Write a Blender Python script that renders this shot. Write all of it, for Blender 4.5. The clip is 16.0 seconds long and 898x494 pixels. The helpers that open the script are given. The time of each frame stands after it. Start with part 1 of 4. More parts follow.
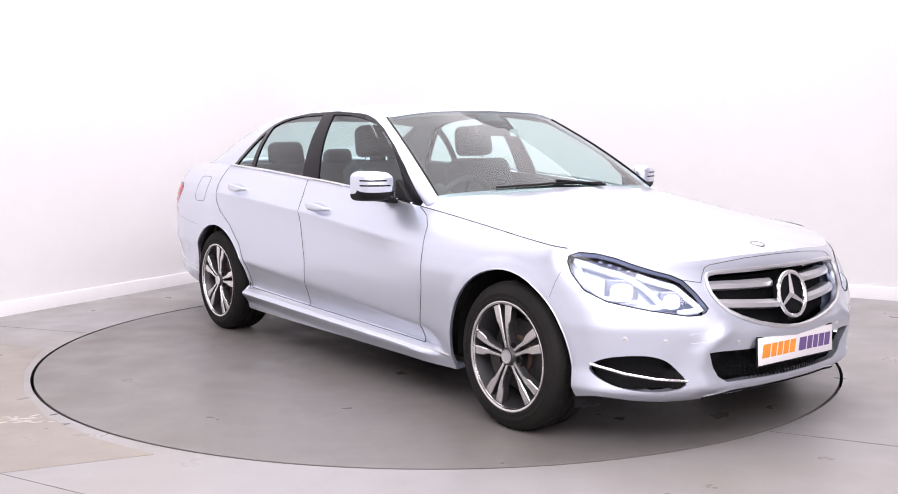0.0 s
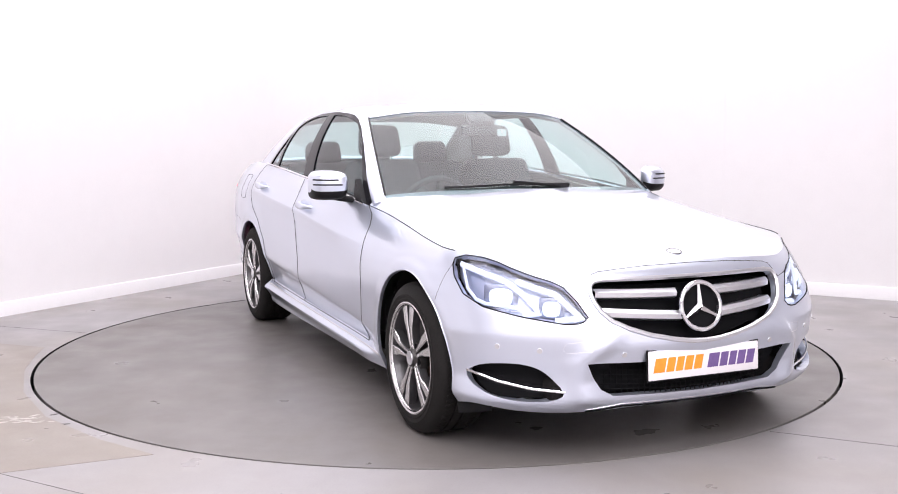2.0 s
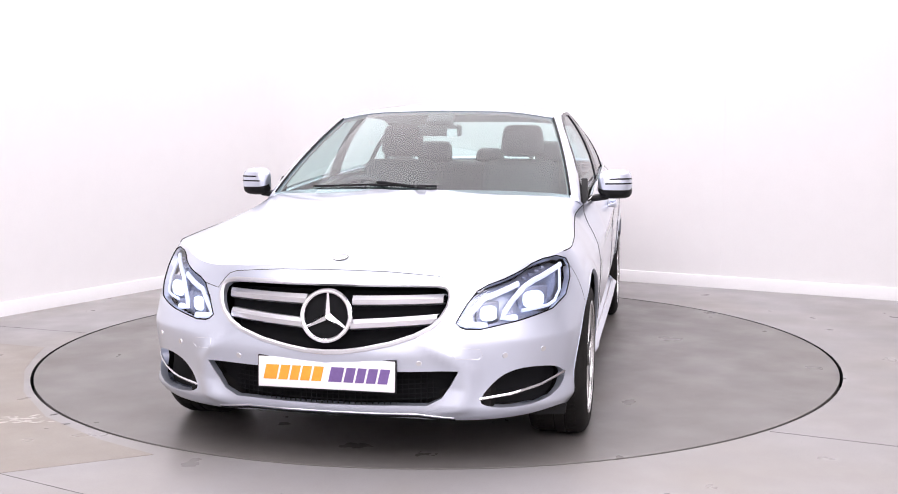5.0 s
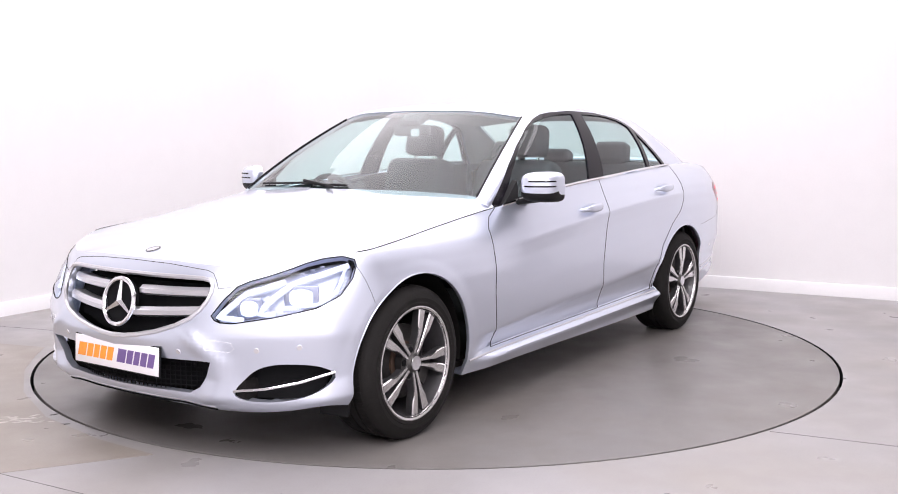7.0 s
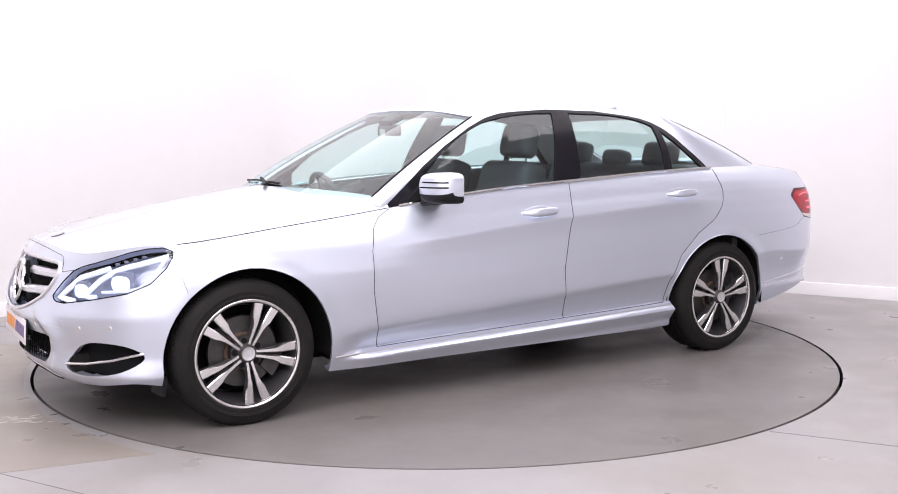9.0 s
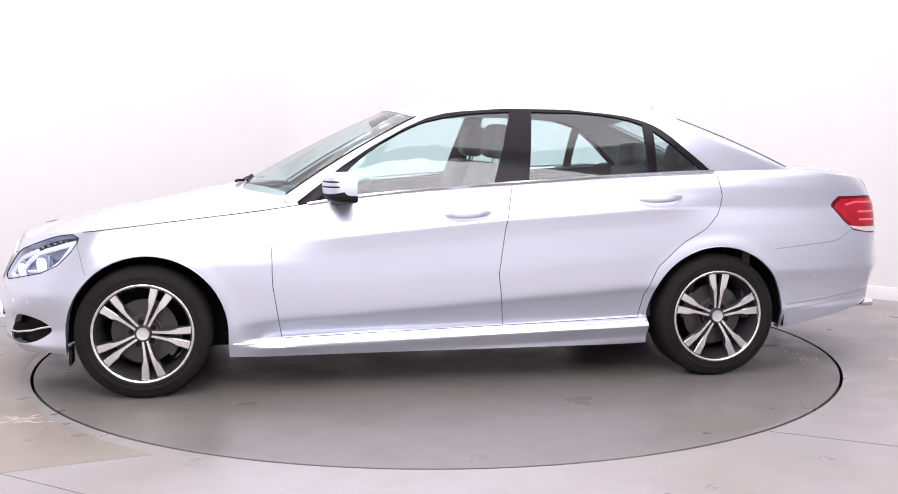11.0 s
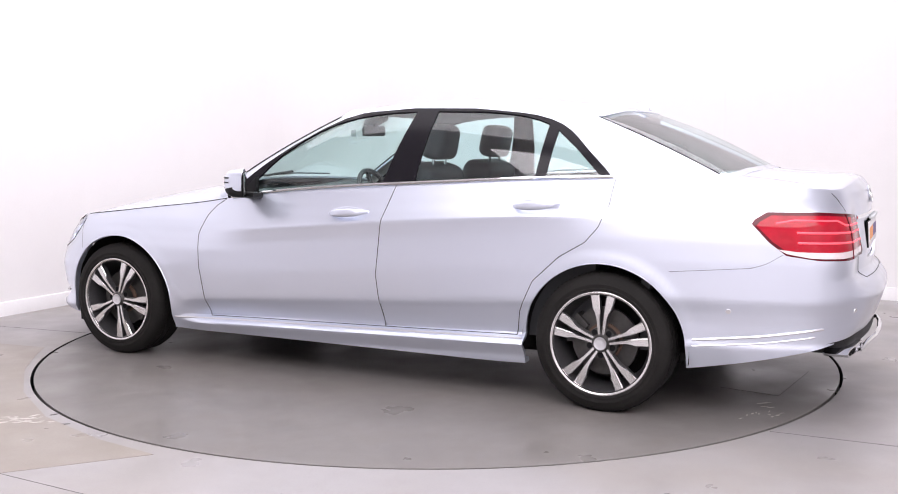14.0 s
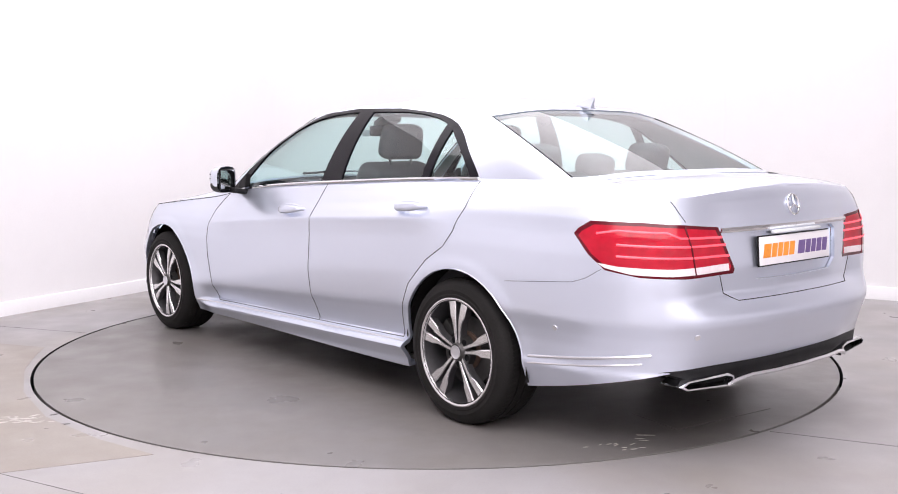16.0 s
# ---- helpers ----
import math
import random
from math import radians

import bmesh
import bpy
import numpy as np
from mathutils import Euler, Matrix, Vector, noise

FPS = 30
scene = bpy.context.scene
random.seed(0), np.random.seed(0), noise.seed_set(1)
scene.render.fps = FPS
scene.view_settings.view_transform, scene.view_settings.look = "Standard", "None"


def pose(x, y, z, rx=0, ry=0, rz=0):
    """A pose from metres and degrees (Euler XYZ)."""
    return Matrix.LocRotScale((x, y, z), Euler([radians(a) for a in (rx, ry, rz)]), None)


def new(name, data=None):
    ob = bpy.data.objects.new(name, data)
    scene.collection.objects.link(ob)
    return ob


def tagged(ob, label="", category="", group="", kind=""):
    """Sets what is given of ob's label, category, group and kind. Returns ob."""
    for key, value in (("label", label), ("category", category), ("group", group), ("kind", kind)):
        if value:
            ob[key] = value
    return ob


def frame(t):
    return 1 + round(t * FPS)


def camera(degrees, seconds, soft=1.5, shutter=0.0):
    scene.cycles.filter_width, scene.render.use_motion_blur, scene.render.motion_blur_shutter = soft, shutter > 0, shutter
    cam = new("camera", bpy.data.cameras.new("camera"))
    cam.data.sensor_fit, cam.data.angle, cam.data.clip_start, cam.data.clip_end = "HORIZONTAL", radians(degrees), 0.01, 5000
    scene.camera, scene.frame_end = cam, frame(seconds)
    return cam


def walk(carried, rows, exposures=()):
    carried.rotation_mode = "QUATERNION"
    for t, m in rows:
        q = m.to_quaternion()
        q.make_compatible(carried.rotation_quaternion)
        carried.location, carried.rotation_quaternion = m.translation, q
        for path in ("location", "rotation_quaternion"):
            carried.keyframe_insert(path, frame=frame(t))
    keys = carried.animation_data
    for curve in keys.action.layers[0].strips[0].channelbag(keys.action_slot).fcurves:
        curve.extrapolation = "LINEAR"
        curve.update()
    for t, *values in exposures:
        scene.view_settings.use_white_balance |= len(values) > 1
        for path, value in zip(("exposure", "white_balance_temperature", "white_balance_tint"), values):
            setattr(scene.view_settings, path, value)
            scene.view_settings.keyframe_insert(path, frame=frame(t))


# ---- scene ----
# ---- camera: stands still before the turntable ----
cam = camera(48.33, 16.0, soft=1.0)
EYE = pose(0.0, -5.890, 1.239, 90 - 6.276, 0.05, -0.629)
walk(cam, [(0.0, EYE), (16.0, EYE)])

# ---- light ----
scene.view_settings.exposure = -0.20
world = bpy.data.worlds.new("studio_world")
world.use_nodes = True
world.node_tree.nodes["Background"].inputs[0].default_value = (0.9, 0.92, 1.0, 1)
world.node_tree.nodes["Background"].inputs[1].default_value = 0.2
scene.world = world


# area lamp under the ceiling; none of these is in view
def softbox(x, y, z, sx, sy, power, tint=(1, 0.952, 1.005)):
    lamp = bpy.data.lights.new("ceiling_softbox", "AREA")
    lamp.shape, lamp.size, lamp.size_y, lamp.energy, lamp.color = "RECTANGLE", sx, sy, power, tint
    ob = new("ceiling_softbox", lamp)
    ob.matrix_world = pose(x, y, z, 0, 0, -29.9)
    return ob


softbox(0.45, 0.75, 3.95, 6.4, 6.0, 340)
# fill added unseen above and behind the camera to brighten nose and near wall
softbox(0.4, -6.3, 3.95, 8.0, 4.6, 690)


# ---- materials ----
def mat(name):
    m = bpy.data.materials.new(name)
    m.use_nodes = True
    return m, m.node_tree.nodes, m.node_tree.links, m.node_tree.nodes["Principled BSDF"]


def plain(name, col, rough=0.5, metal=0.0, coat=0.0, bump=0.0, scale=60.0, vary=0.12, emit=0.0, spec=0.5):
    """Colour with two scales of noise, and fine relief."""
    m, n, l, b = mat(name)
    tc = n.new("ShaderNodeTexCoord")
    n1, n2 = n.new("ShaderNodeTexNoise"), n.new("ShaderNodeTexNoise")
    n1.inputs["Scale"].default_value, n2.inputs["Scale"].default_value = scale, scale * 0.08
    n1.inputs["Detail"].default_value = 3
    l.new(tc.outputs["Object"], n1.inputs["Vector"])
    l.new(tc.outputs["Object"], n2.inputs["Vector"])
    add = n.new("ShaderNodeMath")
    l.new(n1.outputs[0], add.inputs[0])
    l.new(n2.outputs[0], add.inputs[1])
    mix = n.new("ShaderNodeMix")
    mix.data_type = "RGBA"
    ramp = n.new("ShaderNodeMapRange")
    ramp.inputs[1].default_value, ramp.inputs[2].default_value = 0.6, 1.4
    l.new(add.outputs[0], ramp.inputs[0])
    l.new(ramp.outputs[0], mix.inputs[0])
    mix.inputs[6].default_value = (*[c * (1 - vary) for c in col], 1)
    mix.inputs[7].default_value = (*[min(1, c * (1 + vary)) for c in col], 1)
    l.new(mix.outputs[2], b.inputs["Base Color"])
    b.inputs["Roughness"].default_value, b.inputs["Metallic"].default_value = rough, metal
    b.inputs["Coat Weight"].default_value, b.inputs["Coat Roughness"].default_value = coat, 0.04
    b.inputs["Specular IOR Level"].default_value = spec
    if bump:
        bp = n.new("ShaderNodeBump")
        bp.inputs["Strength"].default_value, bp.inputs["Distance"].default_value = bump, 0.002
        l.new(n1.outputs[0], bp.inputs["Height"])
        l.new(bp.outputs[0], b.inputs["Normal"])
    if emit:
        b.inputs["Emission Color"].default_value, b.inputs["Emission Strength"].default_value = (*col, 1), emit
    return m


def glass(name, tint, gloss=0.07, rough=0.0, steep=5.0):
    """A thin pane: clear tint, with gloss on it."""
    m, n, l, b = mat(name)
    n.remove(b)
    tr, gl, fr, mx = (n.new("ShaderNodeBsdfTransparent"), n.new("ShaderNodeBsdfGlossy"), n.new("ShaderNodeLayerWeight"), n.new("ShaderNodeMixShader"))
    tr.inputs[0].default_value = (*tint, 1)
    gl.inputs["Roughness"].default_value = rough
    fr.inputs[0].default_value = 0.5
    power, grow = n.new("ShaderNodeMath"), n.new("ShaderNodeMath")
    power.operation, grow.operation = "POWER", "MULTIPLY_ADD"
    power.inputs[1].default_value = steep
    grow.inputs[1].default_value, grow.inputs[2].default_value = 1 - gloss, gloss
    l.new(fr.outputs["Facing"], power.inputs[0])
    l.new(power.outputs[0], grow.inputs[0])
    l.new(grow.outputs[0], mx.inputs[0])
    l.new(tr.outputs[0], mx.inputs[1])
    l.new(gl.outputs[0], mx.inputs[2])
    l.new(mx.outputs[0], n["Material Output"].inputs[0])
    return m


def floor_material(name, base, stain, amount):
    """Worn sheet flooring: speckle, scuffs and brown stains."""
    m, n, l, b = mat(name)
    tc = n.new("ShaderNodeTexCoord")

    def noise_node(scale, detail, lo, hi):
        t, r = n.new("ShaderNodeTexNoise"), n.new("ShaderNodeMapRange")
        t.inputs["Scale"].default_value, t.inputs["Detail"].default_value = scale, detail
        r.inputs[1].default_value, r.inputs[2].default_value = lo, hi
        l.new(tc.outputs["Object"], t.inputs["Vector"])
        l.new(t.outputs[0], r.inputs[0])
        return r.outputs[0]

    def mixed(fac, a, c, k):
        x, s = n.new("ShaderNodeMix"), n.new("ShaderNodeMath")
        x.data_type, s.operation = "RGBA", "MULTIPLY"
        s.inputs[1].default_value = k
        l.new(fac, s.inputs[0])
        l.new(s.outputs[0], x.inputs[0])
        if isinstance(a, tuple):
            x.inputs[6].default_value = (*a, 1)
        else:
            l.new(a, x.inputs[6])
        x.inputs[7].default_value = (*c, 1)
        return x.outputs[2]

    dark = tuple(c * 0.72 for c in base)
    col = mixed(noise_node(1.1, 4, 0.42, 0.75), base, stain, amount)
    col = mixed(noise_node(160, 2, 0.5, 0.75), col, dark, 0.45)
    col = mixed(noise_node(14, 6, 0.62, 0.78), col, dark, 0.12)
    col = mixed(noise_node(5.5, 8, 0.70, 0.76), col, tuple(min(1, c * 1.5) for c in base), 0.35)
    l.new(col, b.inputs["Base Color"])
    rr = n.new("ShaderNodeMapRange")
    rr.inputs[3].default_value, rr.inputs[4].default_value = 0.26, 0.5
    l.new(noise_node(3.0, 5, 0.3, 0.7), rr.inputs[0])
    l.new(rr.outputs[0], b.inputs["Roughness"])
    bp = n.new("ShaderNodeBump")
    bp.inputs["Strength"].default_value, bp.inputs["Distance"].default_value = 0.12, 0.001
    l.new(noise_node(160, 2, 0.3, 0.7), bp.inputs["Height"])
    l.new(bp.outputs[0], b.inputs["Normal"])
    return m


def paint_material():
    """Silver metallic lacquer: flakes under a clear coat."""
    m, n, l, b = mat("silver_metallic_paint")
    tc, v, r = n.new("ShaderNodeTexCoord"), n.new("ShaderNodeTexNoise"), n.new("ShaderNodeMapRange")
    v.inputs["Scale"].default_value = 6
    r.inputs[3].default_value, r.inputs[4].default_value = 0.29, 0.35
    l.new(tc.outputs["Object"], v.inputs["Vector"])
    l.new(v.outputs[0], r.inputs[0])
    l.new(r.outputs[0], b.inputs["Roughness"])
    b.inputs["Base Color"].default_value = (0.685, 0.727, 0.835, 1)
    b.inputs["Metallic"].default_value = 0.85
    b.inputs["Coat Weight"].default_value, b.inputs["Coat Roughness"].default_value = 0.9, 0.03
    return m


PAINT = paint_material()
WALLPAINT = plain("white_wall_paint", (0.80, 0.785, 0.79), 0.75, bump=0.1, scale=90, vary=0.015)
BASEBOARD = plain("white_gloss_paint", (0.84, 0.83, 0.84), 0.4, vary=0.02)
FLOOR = floor_material("worn_grey_floor", (0.30, 0.287, 0.29), (0.255, 0.225, 0.19), 0.6)
DISC = floor_material("grey_turntable_floor", (0.172, 0.161, 0.154), (0.156, 0.138, 0.123), 0.6)
PATCH = floor_material("tan_worn_floor", (0.26, 0.232, 0.205), (0.285, 0.243, 0.192), 0.7)
BLACK = plain("black_gap", (0.005, 0.005, 0.006), 0.8, spec=0.15)
TRIM = plain("gloss_black_trim", (0.010, 0.009, 0.012), 0.2, spec=0.16)
PLASTIC = plain("black_plastic", (0.010, 0.010, 0.011), 0.5, spec=0.2, bump=0.2, scale=300)
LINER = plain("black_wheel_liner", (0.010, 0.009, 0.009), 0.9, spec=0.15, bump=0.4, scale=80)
RUBBER = plain("tyre_rubber", (0.011, 0.010, 0.0095), 0.75, spec=0.2, bump=0.25, scale=120, vary=0.3)
CHROME = plain("chrome", (0.85, 0.85, 0.87), 0.08, metal=1.0, vary=0.01)
SATIN = plain("satin_silver", (0.72, 0.72, 0.75), 0.28, metal=0.9, vary=0.03)
ALLOY = plain("machined_alloy", (0.72, 0.71, 0.71), 0.26, metal=0.95, vary=0.06, scale=200)
DARKALLOY = plain("grey_painted_alloy", (0.09, 0.088, 0.092), 0.35, metal=0.6, coat=0.4)
STEEL = plain("brake_steel", (0.075, 0.072, 0.070), 0.5, metal=0.8, vary=0.25, scale=40)
RUST = plain("rusty_hub", (0.10, 0.062, 0.045), 0.8, bump=0.4, vary=0.3)
LEATHER = plain("dark_grey_upholstery", (0.045, 0.047, 0.054), 0.55, bump=0.35, scale=220)
DASH = plain("dark_dashboard", (0.042, 0.043, 0.047), 0.6, bump=0.3, scale=260)
HEADLINER = plain("grey_headliner", (0.42, 0.42, 0.42), 0.9, bump=0.2, scale=300)
PLATEWHITE = plain("white_plate", (0.83, 0.80, 0.82), 0.3, vary=0.02)
ORANGE = plain("orange_print", (0.86, 0.30, 0.03), 0.4, vary=0.15)
PURPLE = plain("purple_print", (0.15, 0.09, 0.26), 0.4, vary=0.15)
WHITEMARK = plain("white_print", (0.75, 0.78, 0.8), 0.5)
LEDWHITE = plain("led_white", (0.72, 0.82, 1.0), 0.3, emit=1.9)
LEDSOFT = plain("led_guide", (0.66, 0.72, 0.84), 0.3, emit=0.5)
LAMPSILVER = plain("lamp_reflector", (0.34, 0.37, 0.48), 0.34, metal=0.9)
REDLENS = plain("red_lens", (0.42, 0.006, 0.022), 0.12, spec=0.35, vary=0.25, scale=25)
REDDARK = plain("dark_red_lens", (0.09, 0.002, 0.008), 0.15, spec=0.35)
REDGLOW = plain("tail_led", (0.95, 0.09, 0.13), 0.2, emit=0.8)
CLEARLENS = plain("white_lamp_lens", (0.80, 0.70, 0.72), 0.12, coat=1.0)
PANE = glass("green_tinted_glass", (0.78, 0.94, 0.93), 0.095)
SCREENPANE = glass("green_tinted_screen", (0.76, 0.90, 0.87), 0.09, steep=5.0)
BACKPANE = glass("green_tinted_back_pane", (0.76, 0.90, 0.87), 0.14, steep=4.5)
LENS = glass("clear_lamp_lens", (0.95, 0.96, 1.0), 0.05)
MIRROR = plain("mirror_glass", (0.45, 0.46, 0.46), 0.08, metal=1.0, vary=0.0)


# ---- building helpers ----
def part(name, bm, material, parent=None, label="", smooth=True, angle=38):
    bmesh.ops.recalc_face_normals(bm, faces=bm.faces[:]) if smooth == "fix" else None
    me = bpy.data.meshes.new(name)
    bm.to_mesh(me)
    bm.free()
    for m in material if isinstance(material, (list, tuple)) else [material]:
        me.materials.append(m)
    if smooth:
        me.shade_smooth()
        me.set_sharp_from_angle(angle=radians(angle))
    ob = new(name, me)
    ob.parent = parent
    return tagged(ob, label)


def empty(name, parent=None, m=None):
    ob = new(name)
    ob.empty_display_size = 0.1
    ob.parent = parent
    if m is not None:
        ob.matrix_basis = m
    return ob


def box(bm, c, s, bevel=0.0, m=None, seg=2):
    g = bmesh.ops.create_cube(bm, size=1.0)
    bmesh.ops.scale(bm, vec=s, verts=g["verts"])
    if bevel:
        e = list({e for v in g["verts"] for e in v.link_edges})
        g = bmesh.ops.bevel(bm, geom=e, offset=bevel, segments=seg, profile=0.5, affect="EDGES")
        vs = g["verts"]
    else:
        vs = g["verts"]
    vs = list({v for v in vs})
    if m is not None:
        bmesh.ops.transform(bm, matrix=m, verts=vs)
    bmesh.ops.translate(bm, vec=c, verts=vs)
    return vs


def lathe(bm, profile, n=48, closed=False):
    """Turns (radius, y) pairs round the y axis."""
    rings = []
    for r, y in profile:
        rings.append([bm.verts.new((r * math.cos(2 * math.pi * k / n), y, r * math.sin(2 * math.pi * k / n))) for k in range(n)])
    pairs = list(zip(rings, rings[1:])) + ([(rings[-1], rings[0])] if closed else [])
    for a, b in pairs:
        for k in range(n):
            bm.faces.new((a[k], a[(k + 1) % n], b[(k + 1) % n], b[k]))
    return rings


def tube(bm, pts, r, n=8, flat=1.0, caps=True, close=False):
    pts = [Vector(p) for p in pts]
    rings = []
    s = None
    round_axis = sum((p.cross(q) for p, q in zip(pts, pts[1:] + pts[:1])), Vector()).normalized() if close else None
    for i, p in enumerate(pts):
        a = pts[(i - 1) % len(pts)] if (i or close) else p
        b = pts[(i + 1) % len(pts)] if (i < len(pts) - 1 or close) else p
        d = (b - a).normalized()
        if close:
            s = d.cross(round_axis).normalized()
        elif s is None:
            s = d.cross(Vector((0, 0, 1)) if abs(d.z) < 0.9 else Vector((0, 1, 0))).normalized()
        else:
            s = (s - d * s.dot(d)).normalized()
        t = s.cross(d)
        rings.append([bm.verts.new(p + s * (r * math.cos(6.28318 * k / n)) + t * (r * flat * math.sin(6.28318 * k / n))) for k in range(n)])
    for a, b in list(zip(rings, rings[1:])) + ([(rings[-1], rings[0])] if close else []):
        for k in range(n):
            bm.faces.new((a[k], a[(k + 1) % n], b[(k + 1) % n], b[k]))
    if caps and not close:
        bm.faces.new(rings[0][::-1])
        bm.faces.new(rings[-1])


def prism(bm, pts, vec):
    """A closed block: the outline pts, drawn along vec."""
    a = [bm.verts.new(p) for p in pts]
    b = [bm.verts.new(Vector(p) + Vector(vec)) for p in pts]
    bm.faces.new(a[::-1])
    bm.faces.new(b)
    for k in range(len(a)):
        j = (k + 1) % len(a)
        bm.faces.new((a[k], a[j], b[j], b[k]))
    bmesh.ops.recalc_face_normals(bm, faces=bm.faces[:])


def mirrored(bm):
    """A copy on the other side of the car."""
    c = bm.copy()
    for v in c.verts:
        v.co.y = -v.co.y
    bmesh.ops.reverse_faces(c, faces=c.faces[:])
    return c


def joined(bm):
    """The half and its mirror image, welded along the middle."""
    me = bpy.data.meshes.new("half")
    c = mirrored(bm)
    c.to_mesh(me)
    c.free()
    bm.from_mesh(me)
    bpy.data.meshes.remove(me)
    bmesh.ops.remove_doubles(bm, verts=[v for v in bm.verts if abs(v.co.y) < 2e-3], dist=3e-3)
    return bm


def pair(name, bm, material, parent, label="", **k):
    c = mirrored(bm)
    return part(name, bm, material, parent, label, **k), part(name, c, material, parent, label, **k)


def spline(rows, n):
    """A smooth curve through rows, n steps, spaced by its length in the first two columns."""
    p = np.array(rows, float)
    d = np.r_[0, np.cumsum(np.hypot(*np.diff(p[:, :2], axis=0).T) + 1e-6)]
    m = np.empty_like(p)
    m[1:-1] = (p[2:] - p[:-2]) / (d[2:] - d[:-2])[:, None]
    m[0], m[-1] = (p[1] - p[0]) / (d[1] - d[0]), (p[-1] - p[-2]) / (d[-1] - d[-2])
    t = np.linspace(0, d[-1], n) if isinstance(n, int) else np.interp(n, np.arange(len(p)), d)
    i = np.clip(np.searchsorted(d, t, "right") - 1, 0, len(d) - 2)
    h = (d[i + 1] - d[i])[:, None]
    s = ((t - d[i]) / h[:, 0])[:, None]
    return ((2 * s**3 - 3 * s**2 + 1) * p[i] + (s**3 - 2 * s**2 + s) * h * m[i] + (-2 * s**3 + 3 * s**2) * p[i + 1] + (s**3 - s**2) * h * m[i + 1])


# ---- the room ----
E1, E2 = Vector((0.8669, -0.4985, 0)), Vector((0.4985, 0.8669, 0))
CORNER = Vector((-1.17, 4.26, 0))
ROOM_W, ROOM_L, ROOM_H = 11.0, 12.0, 4.1
TABLE_R = 2.252


def at_room(a, b, z=0.0):
    """A place a metres along the far wall and b metres before it."""
    return CORNER + E1 * a - E2 * b + Vector((0, 0, z))


def wall(name, a0, b0, a1, b1, label):
    bm = bmesh.new()
    p, q = at_room(a0, b0), at_room(a1, b1)
    out = Vector((q - p).normalized().cross(Vector((0, 0, 1)))) * 0.12
    if (p + out - at_room(ROOM_W / 2, ROOM_L / 2)).length < (p - at_room(ROOM_W / 2, ROOM_L / 2)).length:
        out = -out
    prism(bm, [p, q, q + out, p + out], (0, 0, ROOM_H))
    return tagged(part(name, bm, WALLPAINT, None, smooth=False), label, "wall", kind="structure")


wall("wall_far", -0.12, 0, ROOM_W + 0.12, 0, "plain white painted studio wall")
wall("wall_side", 0, 0.0, 0, ROOM_L, "plain white painted studio wall")
wall("wall_near", -0.12, ROOM_L, ROOM_W + 0.12, ROOM_L, "plain white painted studio wall")
wall("wall_other_side", ROOM_W, 0.0, ROOM_W, ROOM_L, "plain white painted studio wall")
bm = bmesh.new()
prism(bm, [at_room(-0.1, -0.1, ROOM_H), at_room(ROOM_W + 0.1, -0.1, ROOM_H), at_room(ROOM_W + 0.1, ROOM_L + 0.1, ROOM_H), at_room(-0.1, ROOM_L + 0.1, ROOM_H)], (0, 0, 0.12))
tagged(part("ceiling", bm, WALLPAINT, None, smooth=False), "plain white studio ceiling", "ceiling", kind="structure")

# rounded cove where the two far walls meet
bm = bmesh.new()
cove = [at_room(0.68 - 0.68 * math.cos(a), 0.68 - 0.68 * math.sin(a)) for a in np.linspace(0, math.pi / 2, 13)]
prism(bm, [at_room(0.001, 0.001)] + cove, (0, 0, ROOM_H - 0.002))
tagged(part("wall_cove", bm, WALLPAINT), "rounded white corner between two studio walls", "wall", kind="structure")


def baseboard(name, path):
    bm = bmesh.new()
    prof = [(0.0, 0.0), (0.016, 0.0), (0.016, 0.088), (0.012, 0.098), (0.0, 0.1)]
    rings = []
    for k, (a, b, na, nb) in enumerate(path):
        rings.append([bm.verts.new(at_room(a + na * d, b + nb * d, z)) for d, z in prof])
    for r, s in zip(rings, rings[1:]):
        for k in range(4):
            bm.faces.new((r[k], r[k + 1], s[k + 1], s[k]))
    bmesh.ops.recalc_face_normals(bm, faces=bm.faces[:])
    return tagged(part(name, bm, BASEBOARD), "white painted baseboard along the studio walls", "baseboard", kind="structure")


arc = [(0.68 - 0.68 * math.cos(a) + 0.002 * math.cos(a), 0.68 - 0.68 * math.sin(a) + 0.002 * math.sin(a), math.cos(a), math.sin(a)) for a in np.linspace(0, math.pi / 2, 13)]
baseboard("baseboard", [(0.002, ROOM_L, 1, 0)] + arc + [(ROOM_W, 0.002, 0, 1)])

# panel joint in the far wall
bm = bmesh.new()
for a in (4.02,):
    prism(bm, [at_room(a, 0.0), at_room(a + 0.012, 0.0), at_room(a + 0.012, 0.002), at_room(a, 0.002)], (0, 0, ROOM_H - 0.01))
tagged(part("trim", bm, WALLPAINT, smooth=False), "white joint strip on the studio wall", "trim", kind="structure")

